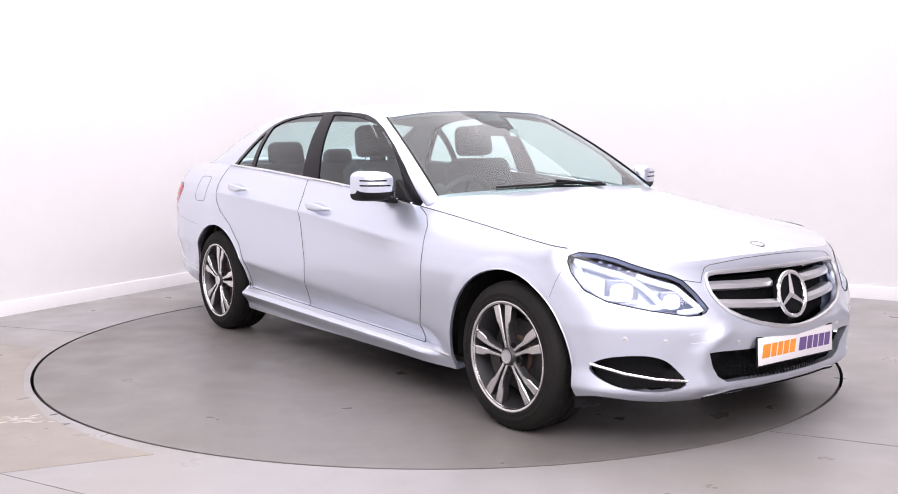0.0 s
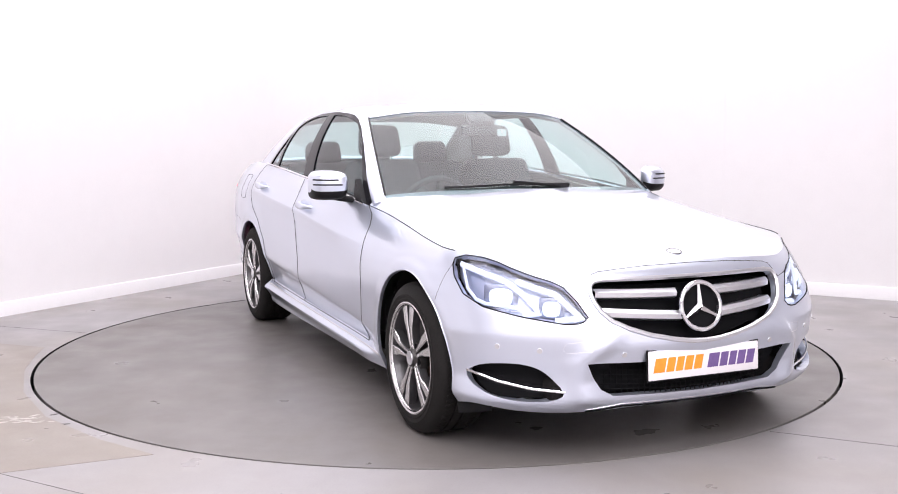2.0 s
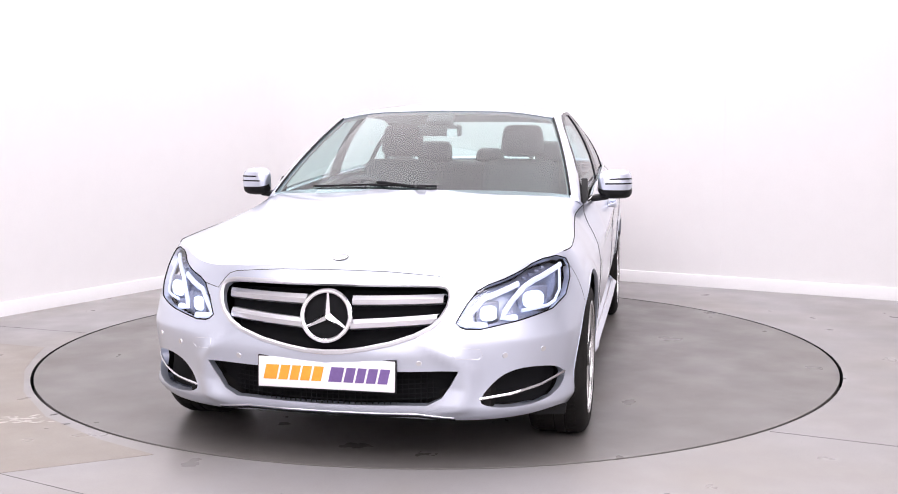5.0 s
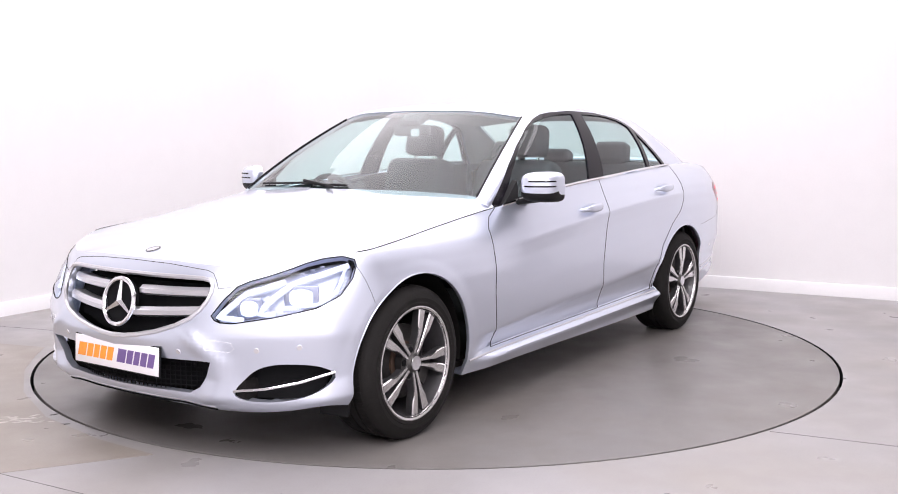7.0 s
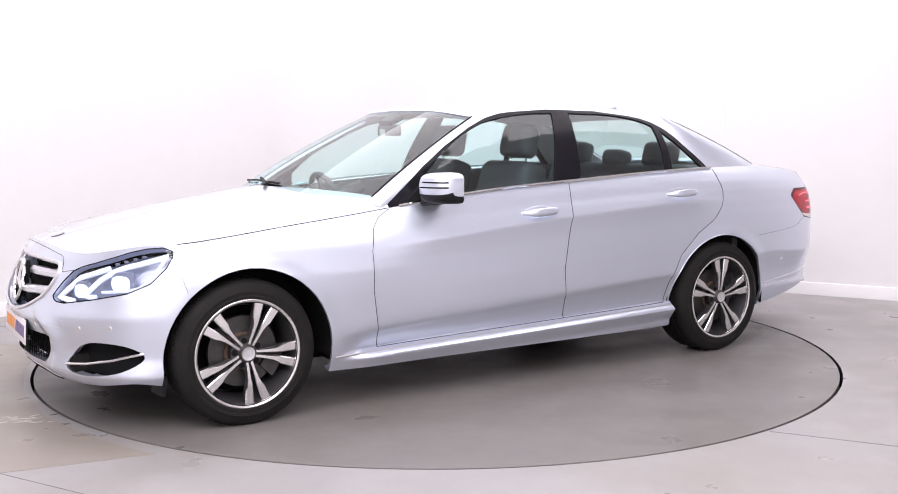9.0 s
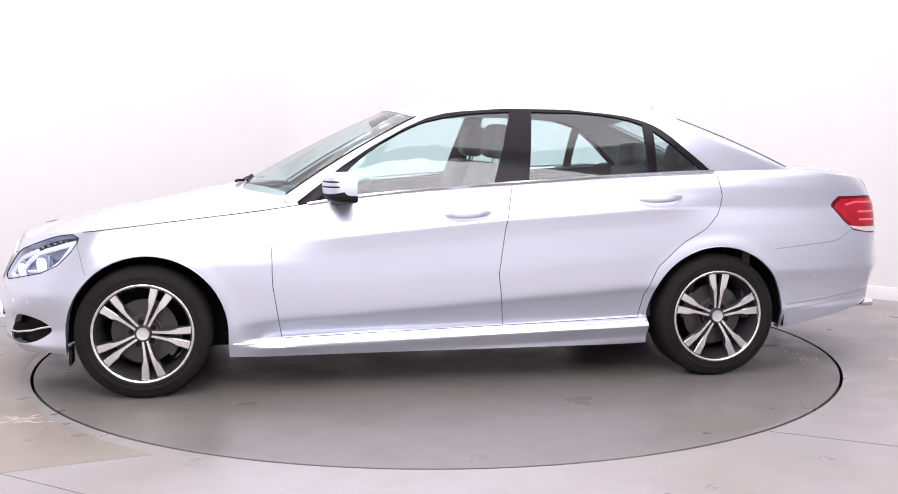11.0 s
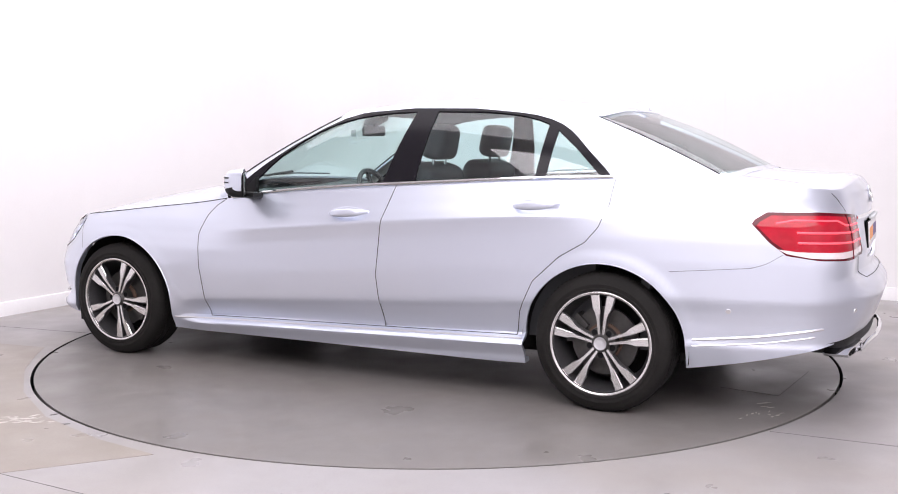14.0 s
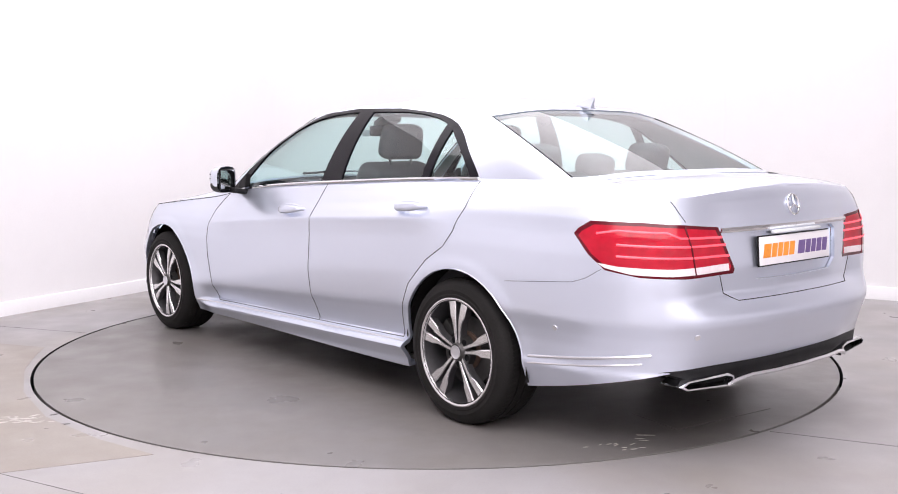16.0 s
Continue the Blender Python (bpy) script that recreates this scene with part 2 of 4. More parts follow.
# floor with a round pit for the turntable
bm = bmesh.new()
N = 160
ring = [bm.verts.new(((TABLE_R + 0.004) * math.cos(2 * math.pi * k / N), (TABLE_R + 0.004) * math.sin(2 * math.pi * k / N), 0)) for k in range(N)]
low = [bm.verts.new((v.co.x, v.co.y, -0.1)) for v in ring]
outer = [bm.verts.new((v.co.x * 7, v.co.y * 7, 0)) for v in ring]
for k in range(N):
    j = (k + 1) % N
    bm.faces.new((ring[k], outer[k], outer[j], ring[j]))
    f = bm.faces.new((low[k], ring[k], ring[j], low[j]))
    f.material_index = 1
f = bm.faces.new(low)
f.material_index = 1
tagged(part("floor", bm, [FLOOR, BLACK], smooth=False), "worn grey sheet floor with scuffs and brown stains", "floor", kind="structure")


def floor_strip(name, pts, material, label, z=0.004):
    bm = bmesh.new()
    prism(bm, [(x, y, -0.02) for x, y in pts], (0, 0, 0.02 + z))
    return tagged(part(name, bm, material, smooth=False), label, "floor", kind="structure")


# ---- the turntable ----
table = empty("turntable")
bm = bmesh.new()
N = 160
rings = [[bm.verts.new((r * math.cos(2 * math.pi * k / N), r * math.sin(2 * math.pi * k / N), z)) for k in range(N)]
         for r, z in ((TABLE_R - 0.012, -0.06), (TABLE_R - 0.012, -0.001), (TABLE_R - 0.014, 0.0))]
for a, b in zip(rings, rings[1:]):
    for k in range(N):
        bm.faces.new((a[k], a[(k + 1) % N], b[(k + 1) % N], b[k]))
bm.faces.new(rings[-1])
part("disc", bm, DISC, table, smooth=False)
tagged(table, "round grey turntable set flush into the floor", "turntable")


# ---- the car: x ahead, y to its left, origin on the ground midway between the axles ----
car = tagged(empty("car"), "silver four-door saloon car with lit headlamps on the turntable", "car")

# half outline in plan: x, y, top and bottom of the side skin
OUTLINE = [
    (2.235, 0, .757, .215), (2.225, .22, .757, .215), (2.185, .42, .75, .205), (2.115, .58, .745, .20), (2.02, .73, .765, .21),
    (1.90, .838, .782, .225), (1.75, .893, .79, .20), (1.5, .917, .815, .18), (1.2, .920, .848, .18), (.9, .920, .88, .18),
    (.65, .917, .915, .18), (.4, .919, .95, .18), (0, .922, .985, .18), (-.5, .924, 1.015, .18), (-1.0, .922, 1.042, .18),
    (-1.45, .915, 1.057, .2), (-1.75, .905, 1.062, .22), (-2.0, .885, 1.055, .262), (-2.2, .850, 1.035, .305), (-2.37, .775, 1.02, .345),
    (-2.485, .63, 1.015, .37), (-2.54, .42, 1.03, .375), (-2.565, .2, 1.04, .375), (-2.57, 0, 1.04, .375)]
# how far the skin stands in from the outline, by height
IN_FRONT = ((.18, .12), (.21, .07), (.25, .04), (.30, .035), (.40, .018), (.46, .0), (.52, .012), (.60, .045), (.68, .08), (.73, .105), (.757, .135), (.80, .19))
IN_CORNER = ((.18, .07), (.21, .03), (.25, .0), (.33, .02), (.42, .008), (.50, .0), (.58, .022), (.66, .055), (.72, .09), (.78, .14), (.82, .2))
IN_FENDER = ((.18, .06), (.25, .03), (.35, .02), (.45, .015), (.55, .008), (.64, .006), (.70, .018), (.75, .038), (.79, .062), (.83, .092), (.88, .13), (.95, .18))
IN_SIDE = ((.10, .09), (.17, .052), (.19, .052), (.22, .034), (.245, .016), (.255, .010), (.262, .012), (.285, .050), (.29, .066), (.30, .070), (.36, .051), (.413, .031), (.42, .024), (.45, .020), (.50, .017), (.58, .013), (.66, .012), (.74, .010), (.80, .004), (.818, .0), (.826, .005), (.86, .022), (.90, .044), (.95, .068), (1.0, .094), (1.06, .128))
IN_QUARTER = ((.2, .09), (.23, .066), (.34, .032), (.36, .038), (.44, .030), (.49, .019), (.53, .005), (.543, .0), (.64, .0), (.70, .0), (.80, .004), (.87, .016), (.93, .040), (.98, .070), (1.03, .112), (1.065, .150))
IN_REAR = ((.24, .17), (.30, .11), (.35, .07), (.42, .036), (.47, .020), (.52, .005), (.535, .0), (.57, .002), (.61, .03), (.64, .065), (.75, .062), (.85, .075), (.90, .085), (.95, .09), (1.0, .102), (1.03, .122), (1.045, .14))


def smooth_step(a, b, x):
    t = min(1, max(0, (x - a) / (b - a)))
    return t * t * (3 - 2 * t)


SOFT = {}
for key, tab in (("f", IN_FRONT), ("c", IN_CORNER), ("n", IN_FENDER), ("s", IN_SIDE), ("q", IN_QUARTER), ("r", IN_REAR)):
    zs = np.linspace(0.14, 1.1, 193)
    raw = np.interp(zs, [p[0] for p in tab], [p[1] for p in tab])
    for _ in range({"s": 1, "q": 2, "r": 2}.get(key, 6)):
        raw[1:-1] = (raw[:-2] + 2 * raw[1:-1] + raw[2:]) / 4
    SOFT[key] = (zs, raw)


def creases(x):
    """Heights of the two creases along the flank."""
    return .402 - .063 * x, float(np.interp(x, [-1.45, -1.05, -.2, .8, 1.2], [.888, .880, .826, .736, .695]))


def inset(x, y, z):
    low, high = creases(x)
    sill = .286 - .0273 * x
    bent = float(np.interp(z, [sill - .19, sill, low, high, 1.06], [.10, .29, .42, .82, 1.06]))

    def val(k):
        return float(np.interp(bent if k == "s" else z, *SOFT[k]))

    if x > 1.0:
        fc = smooth_step(0.25, 0.72, y)
        front = val("f") * (1 - fc) + val("c") * fc
        k = smooth_step(1.95, 1.62, x)
        return front * (1 - k) + val("n") * k
    if x > -1.1:
        deep = smooth_step(.42, .34, z)
        k = smooth_step(1.0, 0.45, x) * (1 - deep) + smooth_step(1.02, .80, x) * deep
        return val("n") * (1 - k) + val("s") * k
    k = smooth_step(-1.1, -1.6, x)
    side = val("s") * (1 - k) + val("q") * k
    k = smooth_step(0.80, 0.45, y) if x < -2 else 0
    return side * (1 - k) + val("r") * k


NU, NZ = 280, 69
CURVE = spline(OUTLINE, NU)
CURVE[0, 1], CURVE[-1, 1] = 0, 0
TAN = np.gradient(CURVE[:, :2], axis=0)
TAN /= np.hypot(TAN[:, 0], TAN[:, 1])[:, None]
NRM = np.stack([-TAN[:, 1], TAN[:, 0]], 1)
NRM[NRM[:, 1] * CURVE[:, 1] + NRM[:, 0] * CURVE[:, 0] < 0] *= -1
NRM[0], NRM[-1] = (1, 0), (-1, 0)


ARCHES = ((1.417, .308, .376), (-1.437, .303, .374))


def skin(i, z, off=0.0):
    d = inset(CURVE[i, 0], CURVE[i, 1], z) - off
    if CURVE[i, 0] > 1.9 and .20 < z < .56:
        # fold of the bumper between the middle and the side intakes
        fold = float(np.interp(z, [.20, .26, .33, .40, .47, .56], [.44, .485, .515, .50, .43, .33]))
        fade = smooth_step(.21, .27, z) * smooth_step(.56, .44, z)
        d -= .020 * fade * math.exp(-((CURVE[i, 1] - fold) / .045) ** 2)
    # flared rim of the wheel arches
    for cx, cz, r in ARCHES:
        far = math.hypot(CURVE[i, 0] - cx, z - cz)
        if far < r + .08 and z > .2:
            d -= .005 * smooth_step(r + .065, r + .02, far) * smooth_step(.2, .3, z)
    return Vector((CURVE[i, 0] - NRM[i, 0] * d, max(0.0, CURVE[i, 1] - NRM[i, 1] * d), z))


TOP = [skin(i, CURVE[i, 2]) for i in range(NU)]


def panel_layer(bm):
    return bm.faces.layers.int.get("panel") or bm.faces.layers.int.new("panel")


def inside(poly, a, b):
    r, j = False, len(poly) - 1
    for i in range(len(poly)):
        (xi, yi), (xj, yj) = poly[i], poly[j]
        if (yi > b) != (yj > b) and a < (xj - xi) * (b - yi) / (yj - yi) + xi:
            r = not r
        j = i
    return r


def carve(bm, poly, a, b, pid, only=lambda c: True, over=None):
    """Cuts an outline, seen along the direction across a and b, into the skin and marks what lies within as panel pid."""
    a, b = Vector(a), Vector(b)
    for k in range(len(poly)):
        p, q = poly[k], poly[(k + 1) % len(poly)]
        lo0, hi0, lo1, hi1 = min(p[0], q[0]) - 1e-4, max(p[0], q[0]) + 1e-4, min(p[1], q[1]) - 1e-4, max(p[1], q[1]) + 1e-4
        nrm = a * (q[1] - p[1]) - b * (q[0] - p[0])
        if nrm.length < 1e-6:
            continue
        faces = []
        for f in bm.faces:
            if not only(f.verts[0].co):
                continue
            s = [v.co.dot(a) for v in f.verts]
            t = [v.co.dot(b) for v in f.verts]
            if max(s) >= lo0 and min(s) <= hi0 and max(t) >= lo1 and min(t) <= hi1:
                faces.append(f)
        if faces:
            geom = list({v for f in faces for v in f.verts}) + list({e for f in faces for e in f.edges}) + faces
            bmesh.ops.bisect_plane(bm, geom=geom, dist=2e-4, plane_co=a * (p[0] / a.length_squared) + b * p[1], plane_no=nrm.normalized())
    lay = panel_layer(bm)
    for f in bm.faces:
        c = f.calc_center_median()
        if only(c) and (over is None or f[lay] in over) and inside(poly, c.dot(a), c.dot(b)):
            f[lay] = pid


def taken(bm, pids):
    """A new mesh of the faces of those panels."""
    c = bm.copy()
    lay = panel_layer(c)
    bmesh.ops.delete(c, geom=[f for f in c.faces if f[lay] not in pids], context="FACES")
    return c


def lipped(bm, depth, centre=None, keep=None):
    """Folds open edges inwards, so that a panel has thickness and the joint depth."""
    bm.normal_update()
    es = [e for e in bm.edges if e.is_boundary and (keep is None or keep((e.verts[0].co + e.verts[1].co) / 2))
          and not all(abs(v.co.y) < 2e-3 for v in e.verts)]
    nor = {v: v.normal.copy() for e in es for v in e.verts}
    made = bmesh.ops.extrude_edge_only(bm, edges=es)
    for v in [g for g in made["geom"] if isinstance(g, bmesh.types.BMVert)]:
        src = min(nor, key=lambda o: (o.co - v.co).length_squared)
        v.co -= nor[src] * depth
    return bm


XZ = ((1, 0, 0), (0, 0, 1))
YZ = ((0, 1, 0), (0, 0, 1))
F_DOOR, R_DOOR, F_BUMPER, R_BUMPER, HEADLAMP, TAILLAMP, GRILLE, INTAKE, FOG, HOLE, SILL, LID, WELL, TAIL_RIM, TAIL_WHITE = range(1, 16)

skinmesh = bmesh.new()
panel_layer(skinmesh)
cols = []
for i in range(NU):
    zt, zb = CURVE[i, 2], CURVE[i, 3]
    xc = min(1.0, max(-2.2, CURVE[i, 0]))
    low, high = creases(xc)
    high = min(high, zt - .05)
    zz = [*np.linspace(zb, low - .02, 23)[:-1], low - .02, low - .01, *np.linspace(low, high - .005, 27), high, high + .006, *np.linspace(high + .015, zt, 17)]
    col = [skin(i, z) for z in zz]
    col.insert(0, Vector((col[0].x - NRM[i, 0] * 0.05, max(0, col[0].y - NRM[i, 1] * 0.05), zb + 0.004)))
    cols.append([skinmesh.verts.new(p) for p in col])
for a, b in zip(cols, cols[1:]):
    for k in range(NZ + 1):
        skinmesh.faces.new((a[k], a[k + 1], b[k + 1], b[k]))
bmesh.ops.recalc_face_normals(skinmesh, faces=skinmesh.faces[:])
if sum(f.normal.y * f.calc_area() for f in skinmesh.faces) < 0:
    bmesh.ops.reverse_faces(skinmesh, faces=skinmesh.faces[:])


def arch(cx, cz, r):
    return [(cx + r * math.cos(a), cz + r * math.sin(a)) for a in np.linspace(0, math.pi, 25)] + [(cx - r, 0.0), (cx + r, 0.0)]


FRONT_AXLE, REAR_AXLE, AXLE_Z = 1.437, -1.437, 0.3155
carve(skinmesh, [(1.70, 0), (1.69, .60), (1.735, .766), (1.80, .9), (2.6, .9), (2.6, 0)], *XZ, F_BUMPER)
carve(skinmesh, [(-1.4, 0), (-1.4, .645), (-1.62, .65), (-2.05, .69), (-2.12, .72), (-2.7, .72), (-2.7, 0)], *XZ, R_BUMPER)
carve(skinmesh, [(-.01, .62), (.40, .62), (.455, .65), (.48, .72), (.47, .9), (.44, 1.2), (-.01, 1.2)], *YZ, LID, lambda c: c.x < -2.25)
carve(skinmesh, [(1.03, .0), (1.03, .2579), (-1.06, .3149), (-1.06, 0)], *XZ, SILL)
carve(skinmesh, [(.66, 1.2), (.66, .93), (.75, .875), (.80, .82), (.83, .72), (.83, .54), (.79, .2655), (-.31, .2955), (-.28, .56), (-.31, .79), (-.36, 1.0), (-.36, 1.2)], *XZ, F_DOOR)
carve(skinmesh, [(-.36, 1.2), (-.36, 1.0), (-.31, .79), (-.28, .56), (-.31, .2955), (-1.02, .315), (-1.04, .43), (-1.11, .58), (-1.24, .70), (-1.36, .77), (-1.42, .84), (-1.46, .94), (-1.465, 1.2)], *XZ, R_DOOR)
for cx, cz, r in ARCHES:
    carve(skinmesh, arch(cx, cz, r), *XZ, HOLE)
GRILLE_EDGE = [(-.01, .703), (.30, .704), (.39, .703), (.425, .697), (.441, .681), (.445, .655), (.439, .625), (.42, .59), (.385, .556), (.33, .528), (.25, .502), (.15, .480), (.07, .468), (-.01, .465)]
carve(skinmesh, GRILLE_EDGE, *YZ, GRILLE, lambda c: c.x > 1.9)
INTAKE_EDGE = [(-.01, .395), (.30, .397), (.485, .40), (.455, .345), (.42, .295), (.37, .268), (-.01, .262)]
carve(skinmesh, INTAKE_EDGE, *YZ, INTAKE, lambda c: c.x > 1.9)
FOG_KEYS = [(.555, .285), (.60, .256), (.70, .253), (.78, .268), (.825, .300), (.838, .345), (.81, .380), (.75, .393), (.68, .390), (.615, .360)]
FOG_EDGE = []
for k in range(len(FOG_KEYS)):
    q = [Vector((*FOG_KEYS[(k + j) % len(FOG_KEYS)], 0)) for j in (-1, 0, 1, 2)]
    for t in (0.0, 0.33, 0.67):
        v = .5 * (2 * q[1] + (q[2] - q[0]) * t + (2 * q[0] - 5 * q[1] + 4 * q[2] - q[3]) * t**2 + (3 * q[1] - q[0] - 3 * q[2] + q[3]) * t**3)
        FOG_EDGE.append((v.x, v.y))
carve(skinmesh, FOG_EDGE, *YZ, FOG, lambda c: c.x > 1.8)
HL_AXIS = ((-.6, .8, 0), (0, 0, 1))
HEAD_EDGE = [(-.908, .571), (-.895, .556), (-.874, .548), (-.826, .546), (-.67, .570), (-.51, .600), (-.425, .640), (-.380, .70), (-.368, .745), (-.375, .768), (-.42, .781), (-.49, .775), (-.555, .760), (-.605, .743), (-.698, .715), (-.763, .698), (-.81, .678), (-.86, .631)]
carve(skinmesh, HEAD_EDGE, *HL_AXIS, HEADLAMP, lambda c: c.x > 1.5 and c.y > 0.3)
TL_AXIS = ((.7, .7, 0), (0, 0, 1))
TAIL_EDGE = [(-.85, .875), (-.865, .895), (-.91, .925), (-1.10, .925), (-1.25, .915), (-1.385, .90), (-1.42, .82), (-1.455, .74), (-1.45, .722), (-1.25, .718), (-1.08, .725), (-.96, .745), (-.90, .80)]
rear_left = lambda c: c.x < -1.8 and c.y > 0.2
carve(skinmesh, TAIL_EDGE, *TL_AXIS, TAIL_RIM, rear_left)
carve(skinmesh, [(-1.152 + (p - 1 * -1.152) * .95, .823 + (q - .823) * .87) for p, q in TAIL_EDGE], *TL_AXIS, TAILLAMP, rear_left, (TAIL_RIM,))
carve(skinmesh, [(-.93, .772), (-1.0, .762), (-1.20, .756), (-1.427, .762), (-1.432, .735), (-1.2, .729), (-1.05, .735), (-.96, .754)], *TL_AXIS, TAIL_WHITE, rear_left, (TAIL_RIM, TAILLAMP))
carve(skinmesh, [(-.01, .872), (.31, .872), (.335, .855), (.315, .73), (.27, .69), (-.01, .685)], *YZ, WELL, lambda c: c.x < -2.25, (LID,))


def surface_cut(bm, pids, shift):
    """The same skin, set in by shift along its normals."""
    c = taken(bm, pids)
    c.normal_update()
    for v in c.verts:
        v.co -= v.normal * shift
    return c


pair("side_panel", lipped(taken(skinmesh, (0,)), 0.014), PAINT, car)
pair("front_door", lipped(taken(skinmesh, (F_DOOR,)), 0.014), PAINT, car)
pair("rear_door", lipped(taken(skinmesh, (R_DOOR,)), 0.014), PAINT, car)
sillmesh = taken(skinmesh, (SILL,))
pair("side_sill", lipped(sillmesh, 0.02), PAINT, car, "silver sill with a bright upper edge")
part("front_bumper", joined(lipped(taken(skinmesh, (F_BUMPER,)), 0.03)), PAINT, car)
part("rear_bumper", joined(lipped(taken(skinmesh, (R_BUMPER,)), 0.014)), PAINT, car)
part("boot_face", joined(lipped(taken(skinmesh, (LID,)), 0.014)), PAINT, car)


def fan(edge, spine, n, power, last=None):
    """Skin between an edge curve and the car's middle line, crowned by power."""
    bm = bmesh.new()
    rows = []
    for j, (e, s) in enumerate(zip(edge, spine)):
        row = []
        pw = power if last is None else power + (last - power) * smooth_step(0.35, 1.0, j / len(edge))
        for k in range(n + 1):
            w = k / n
            p = e.lerp(s, w)
            p.z = e.z + (s.z - e.z) * (math.sin(w * math.pi / 2) ** pw)
            row.append(bm.verts.new(p))
        rows.append(row)
    for a, b in zip(rows, rows[1:]):
        for k in range(n):
            if (a[k].co - b[k].co).length > 1e-6 or (a[k + 1].co - b[k + 1].co).length > 1e-6:
                bm.faces.new((a[k], a[k + 1], b[k + 1], b[k]))
    bmesh.ops.remove_doubles(bm, verts=bm.verts[:], dist=1e-4)
    bmesh.ops.recalc_face_normals(bm, faces=bm.faces[:])
    if sum(f.normal.z * f.calc_area() for f in bm.faces) < 0:
        bmesh.ops.reverse_faces(bm, faces=bm.faces[:])
    return bm


# bonnet
idx = [i for i in range(NU) if CURVE[i, 0] > 0.69]
arcs = np.r_[0, np.cumsum([(TOP[b] - TOP[a]).length for a, b in zip(idx, idx[1:])])]
arcs /= arcs[-1]
sx = np.interp(arcs, [0, .12, .25, .4, 1], [2.098, 2.03, 1.90, 1.70, 1.04])
sz = np.interp(sx, [1.04, 1.16, 1.49, 1.8, 2.0, 2.06, 2.098], [.990, .968, .905, .833, .788, .773, .757])
bonnet = fan([TOP[i] + Vector((0, 0, .001)) for i in idx], [Vector((x, 0, z)) for x, z in zip(sx, sz)], 26, 1.2, .26)
part("bonnet", joined(lipped(bonnet, 0.012)), PAINT, car)

# boot lid and the tops of the rear wings
idx = [i for i in range(NU) if CURVE[i, 0] < -1.80]
arcs = np.r_[0, np.cumsum([(TOP[b] - TOP[a]).length for a, b in zip(idx, idx[1:])])]
arcs /= arcs[-1]
sx = np.interp(arcs, [0, .5, .8, 1], [-1.99, -2.20, -2.40, -2.432])
sz = np.interp(-sx, [1.99, 2.2, 2.36, 2.42, 2.432], [1.082, 1.070, 1.064, 1.052, 1.04])
deck = fan([TOP[i] for i in idx], [Vector((x, 0, z)) for x, z in zip(sx, sz)], 18, .7)
part("boot_lid", joined(lipped(deck, 0.012)), PAINT, car)

# ---- cabin: base and top curves of the glasshouse ----
BASE = [(1.03, 0, .968), (.985, .40, .962), (.79, .762, .938), (.68, .808, .905), (.3, .814, .955), (-.36, .818, 1.005), (-1.05, .806, 1.043), (-1.47, .768, 1.052), (-1.93, .69, 1.062), (-1.99, .35, 1.078), (-2.005, 0, 1.08)]
ROOF = [(.17, 0, 1.402), (.145, .37, 1.392), (.06, .592, 1.360), (-.06, .632, 1.362), (-.2, .624, 1.378), (-.48, .622, 1.392), (-.95, .607, 1.372), (-1.18, .592, 1.352), (-1.285, .578, 1.346), (-1.335, .33, 1.374), (-1.345, 0, 1.380)]
STEPS = np.r_[np.linspace(0, 2, 17)[:-1], np.linspace(2, 3, 7)[:-1], np.linspace(3, 7, 49)[:-1], np.linspace(7, 8, 13)[:-1], np.linspace(8, 10, 17)]


def along(rows):
    p = np.array(rows, float)
    d = np.arange(len(p), dtype=float)
    m = np.gradient(p, axis=0)
    i = np.clip(STEPS.astype(int), 0, len(p) - 2)
    s = (STEPS - i)[:, None]
    out = ((2 * s**3 - 3 * s**2 + 1) * p[i] + (s**3 - 2 * s**2 + s) * m[i] + (-2 * s**3 + 3 * s**2) * p[i + 1] + (s**3 - s**2) * m[i + 1])
    return [Vector((a, max(0, b), c)) for a, b, c in out]


base_c, roof_c = along(BASE), along(ROOF)
SCREEN, BACKLIGHT, DLO, FGLASS, RGLASS, QGLASS = 21, 22, 23, 24, 25, 26
house = bmesh.new()
lay = panel_layer(house)
NW = 22
rows = []
for i, (p, q) in enumerate(zip(base_c, roof_c)):
    s = STEPS[i]
    a, b = base_c[max(0, i - 1)], base_c[min(len(base_c) - 1, i + 1)]
    n = Vector(((b - a).y, -(b - a).x, 0)).normalized()
    if n.x * (p.x + 0.45) * 0.3 + n.y * p.y < 0:
        n = -n
    if i in (0, len(base_c) - 1):
        n.y = 0
    n.z = 0.6
    bulge = 0.020 if s < 2 else 0.028 if s < 8 else 0.026
    if 2 <= s < 4:
        bulge = 0.020 + 0.008 * (s - 2) / 2
    if 4 < s < 9:
        bulge = float(np.interp(s, [4, 6, 7, 8, 9], [.026, .022, .012, .012, .026]))
    row = []
    for k in range(NW + 1):
        w = k / NW
        v = p.lerp(q, w) + n * (bulge * 4 * w * (1 - w))
        row.append(house.verts.new(v))
    rows.append(row)
for i in range(len(rows) - 1):
    s = (STEPS[i] + STEPS[i + 1]) / 2
    for k in range(NW):
        f = house.faces.new((rows[i][k], rows[i + 1][k], rows[i + 1][k + 1], rows[i][k + 1]))
        if s < 2 and k < NW - 1:
            f[lay] = SCREEN
        elif s > 8 and 0 < k < NW - 1:
            f[lay] = BACKLIGHT
bmesh.ops.recalc_face_normals(house, faces=house.faces[:])
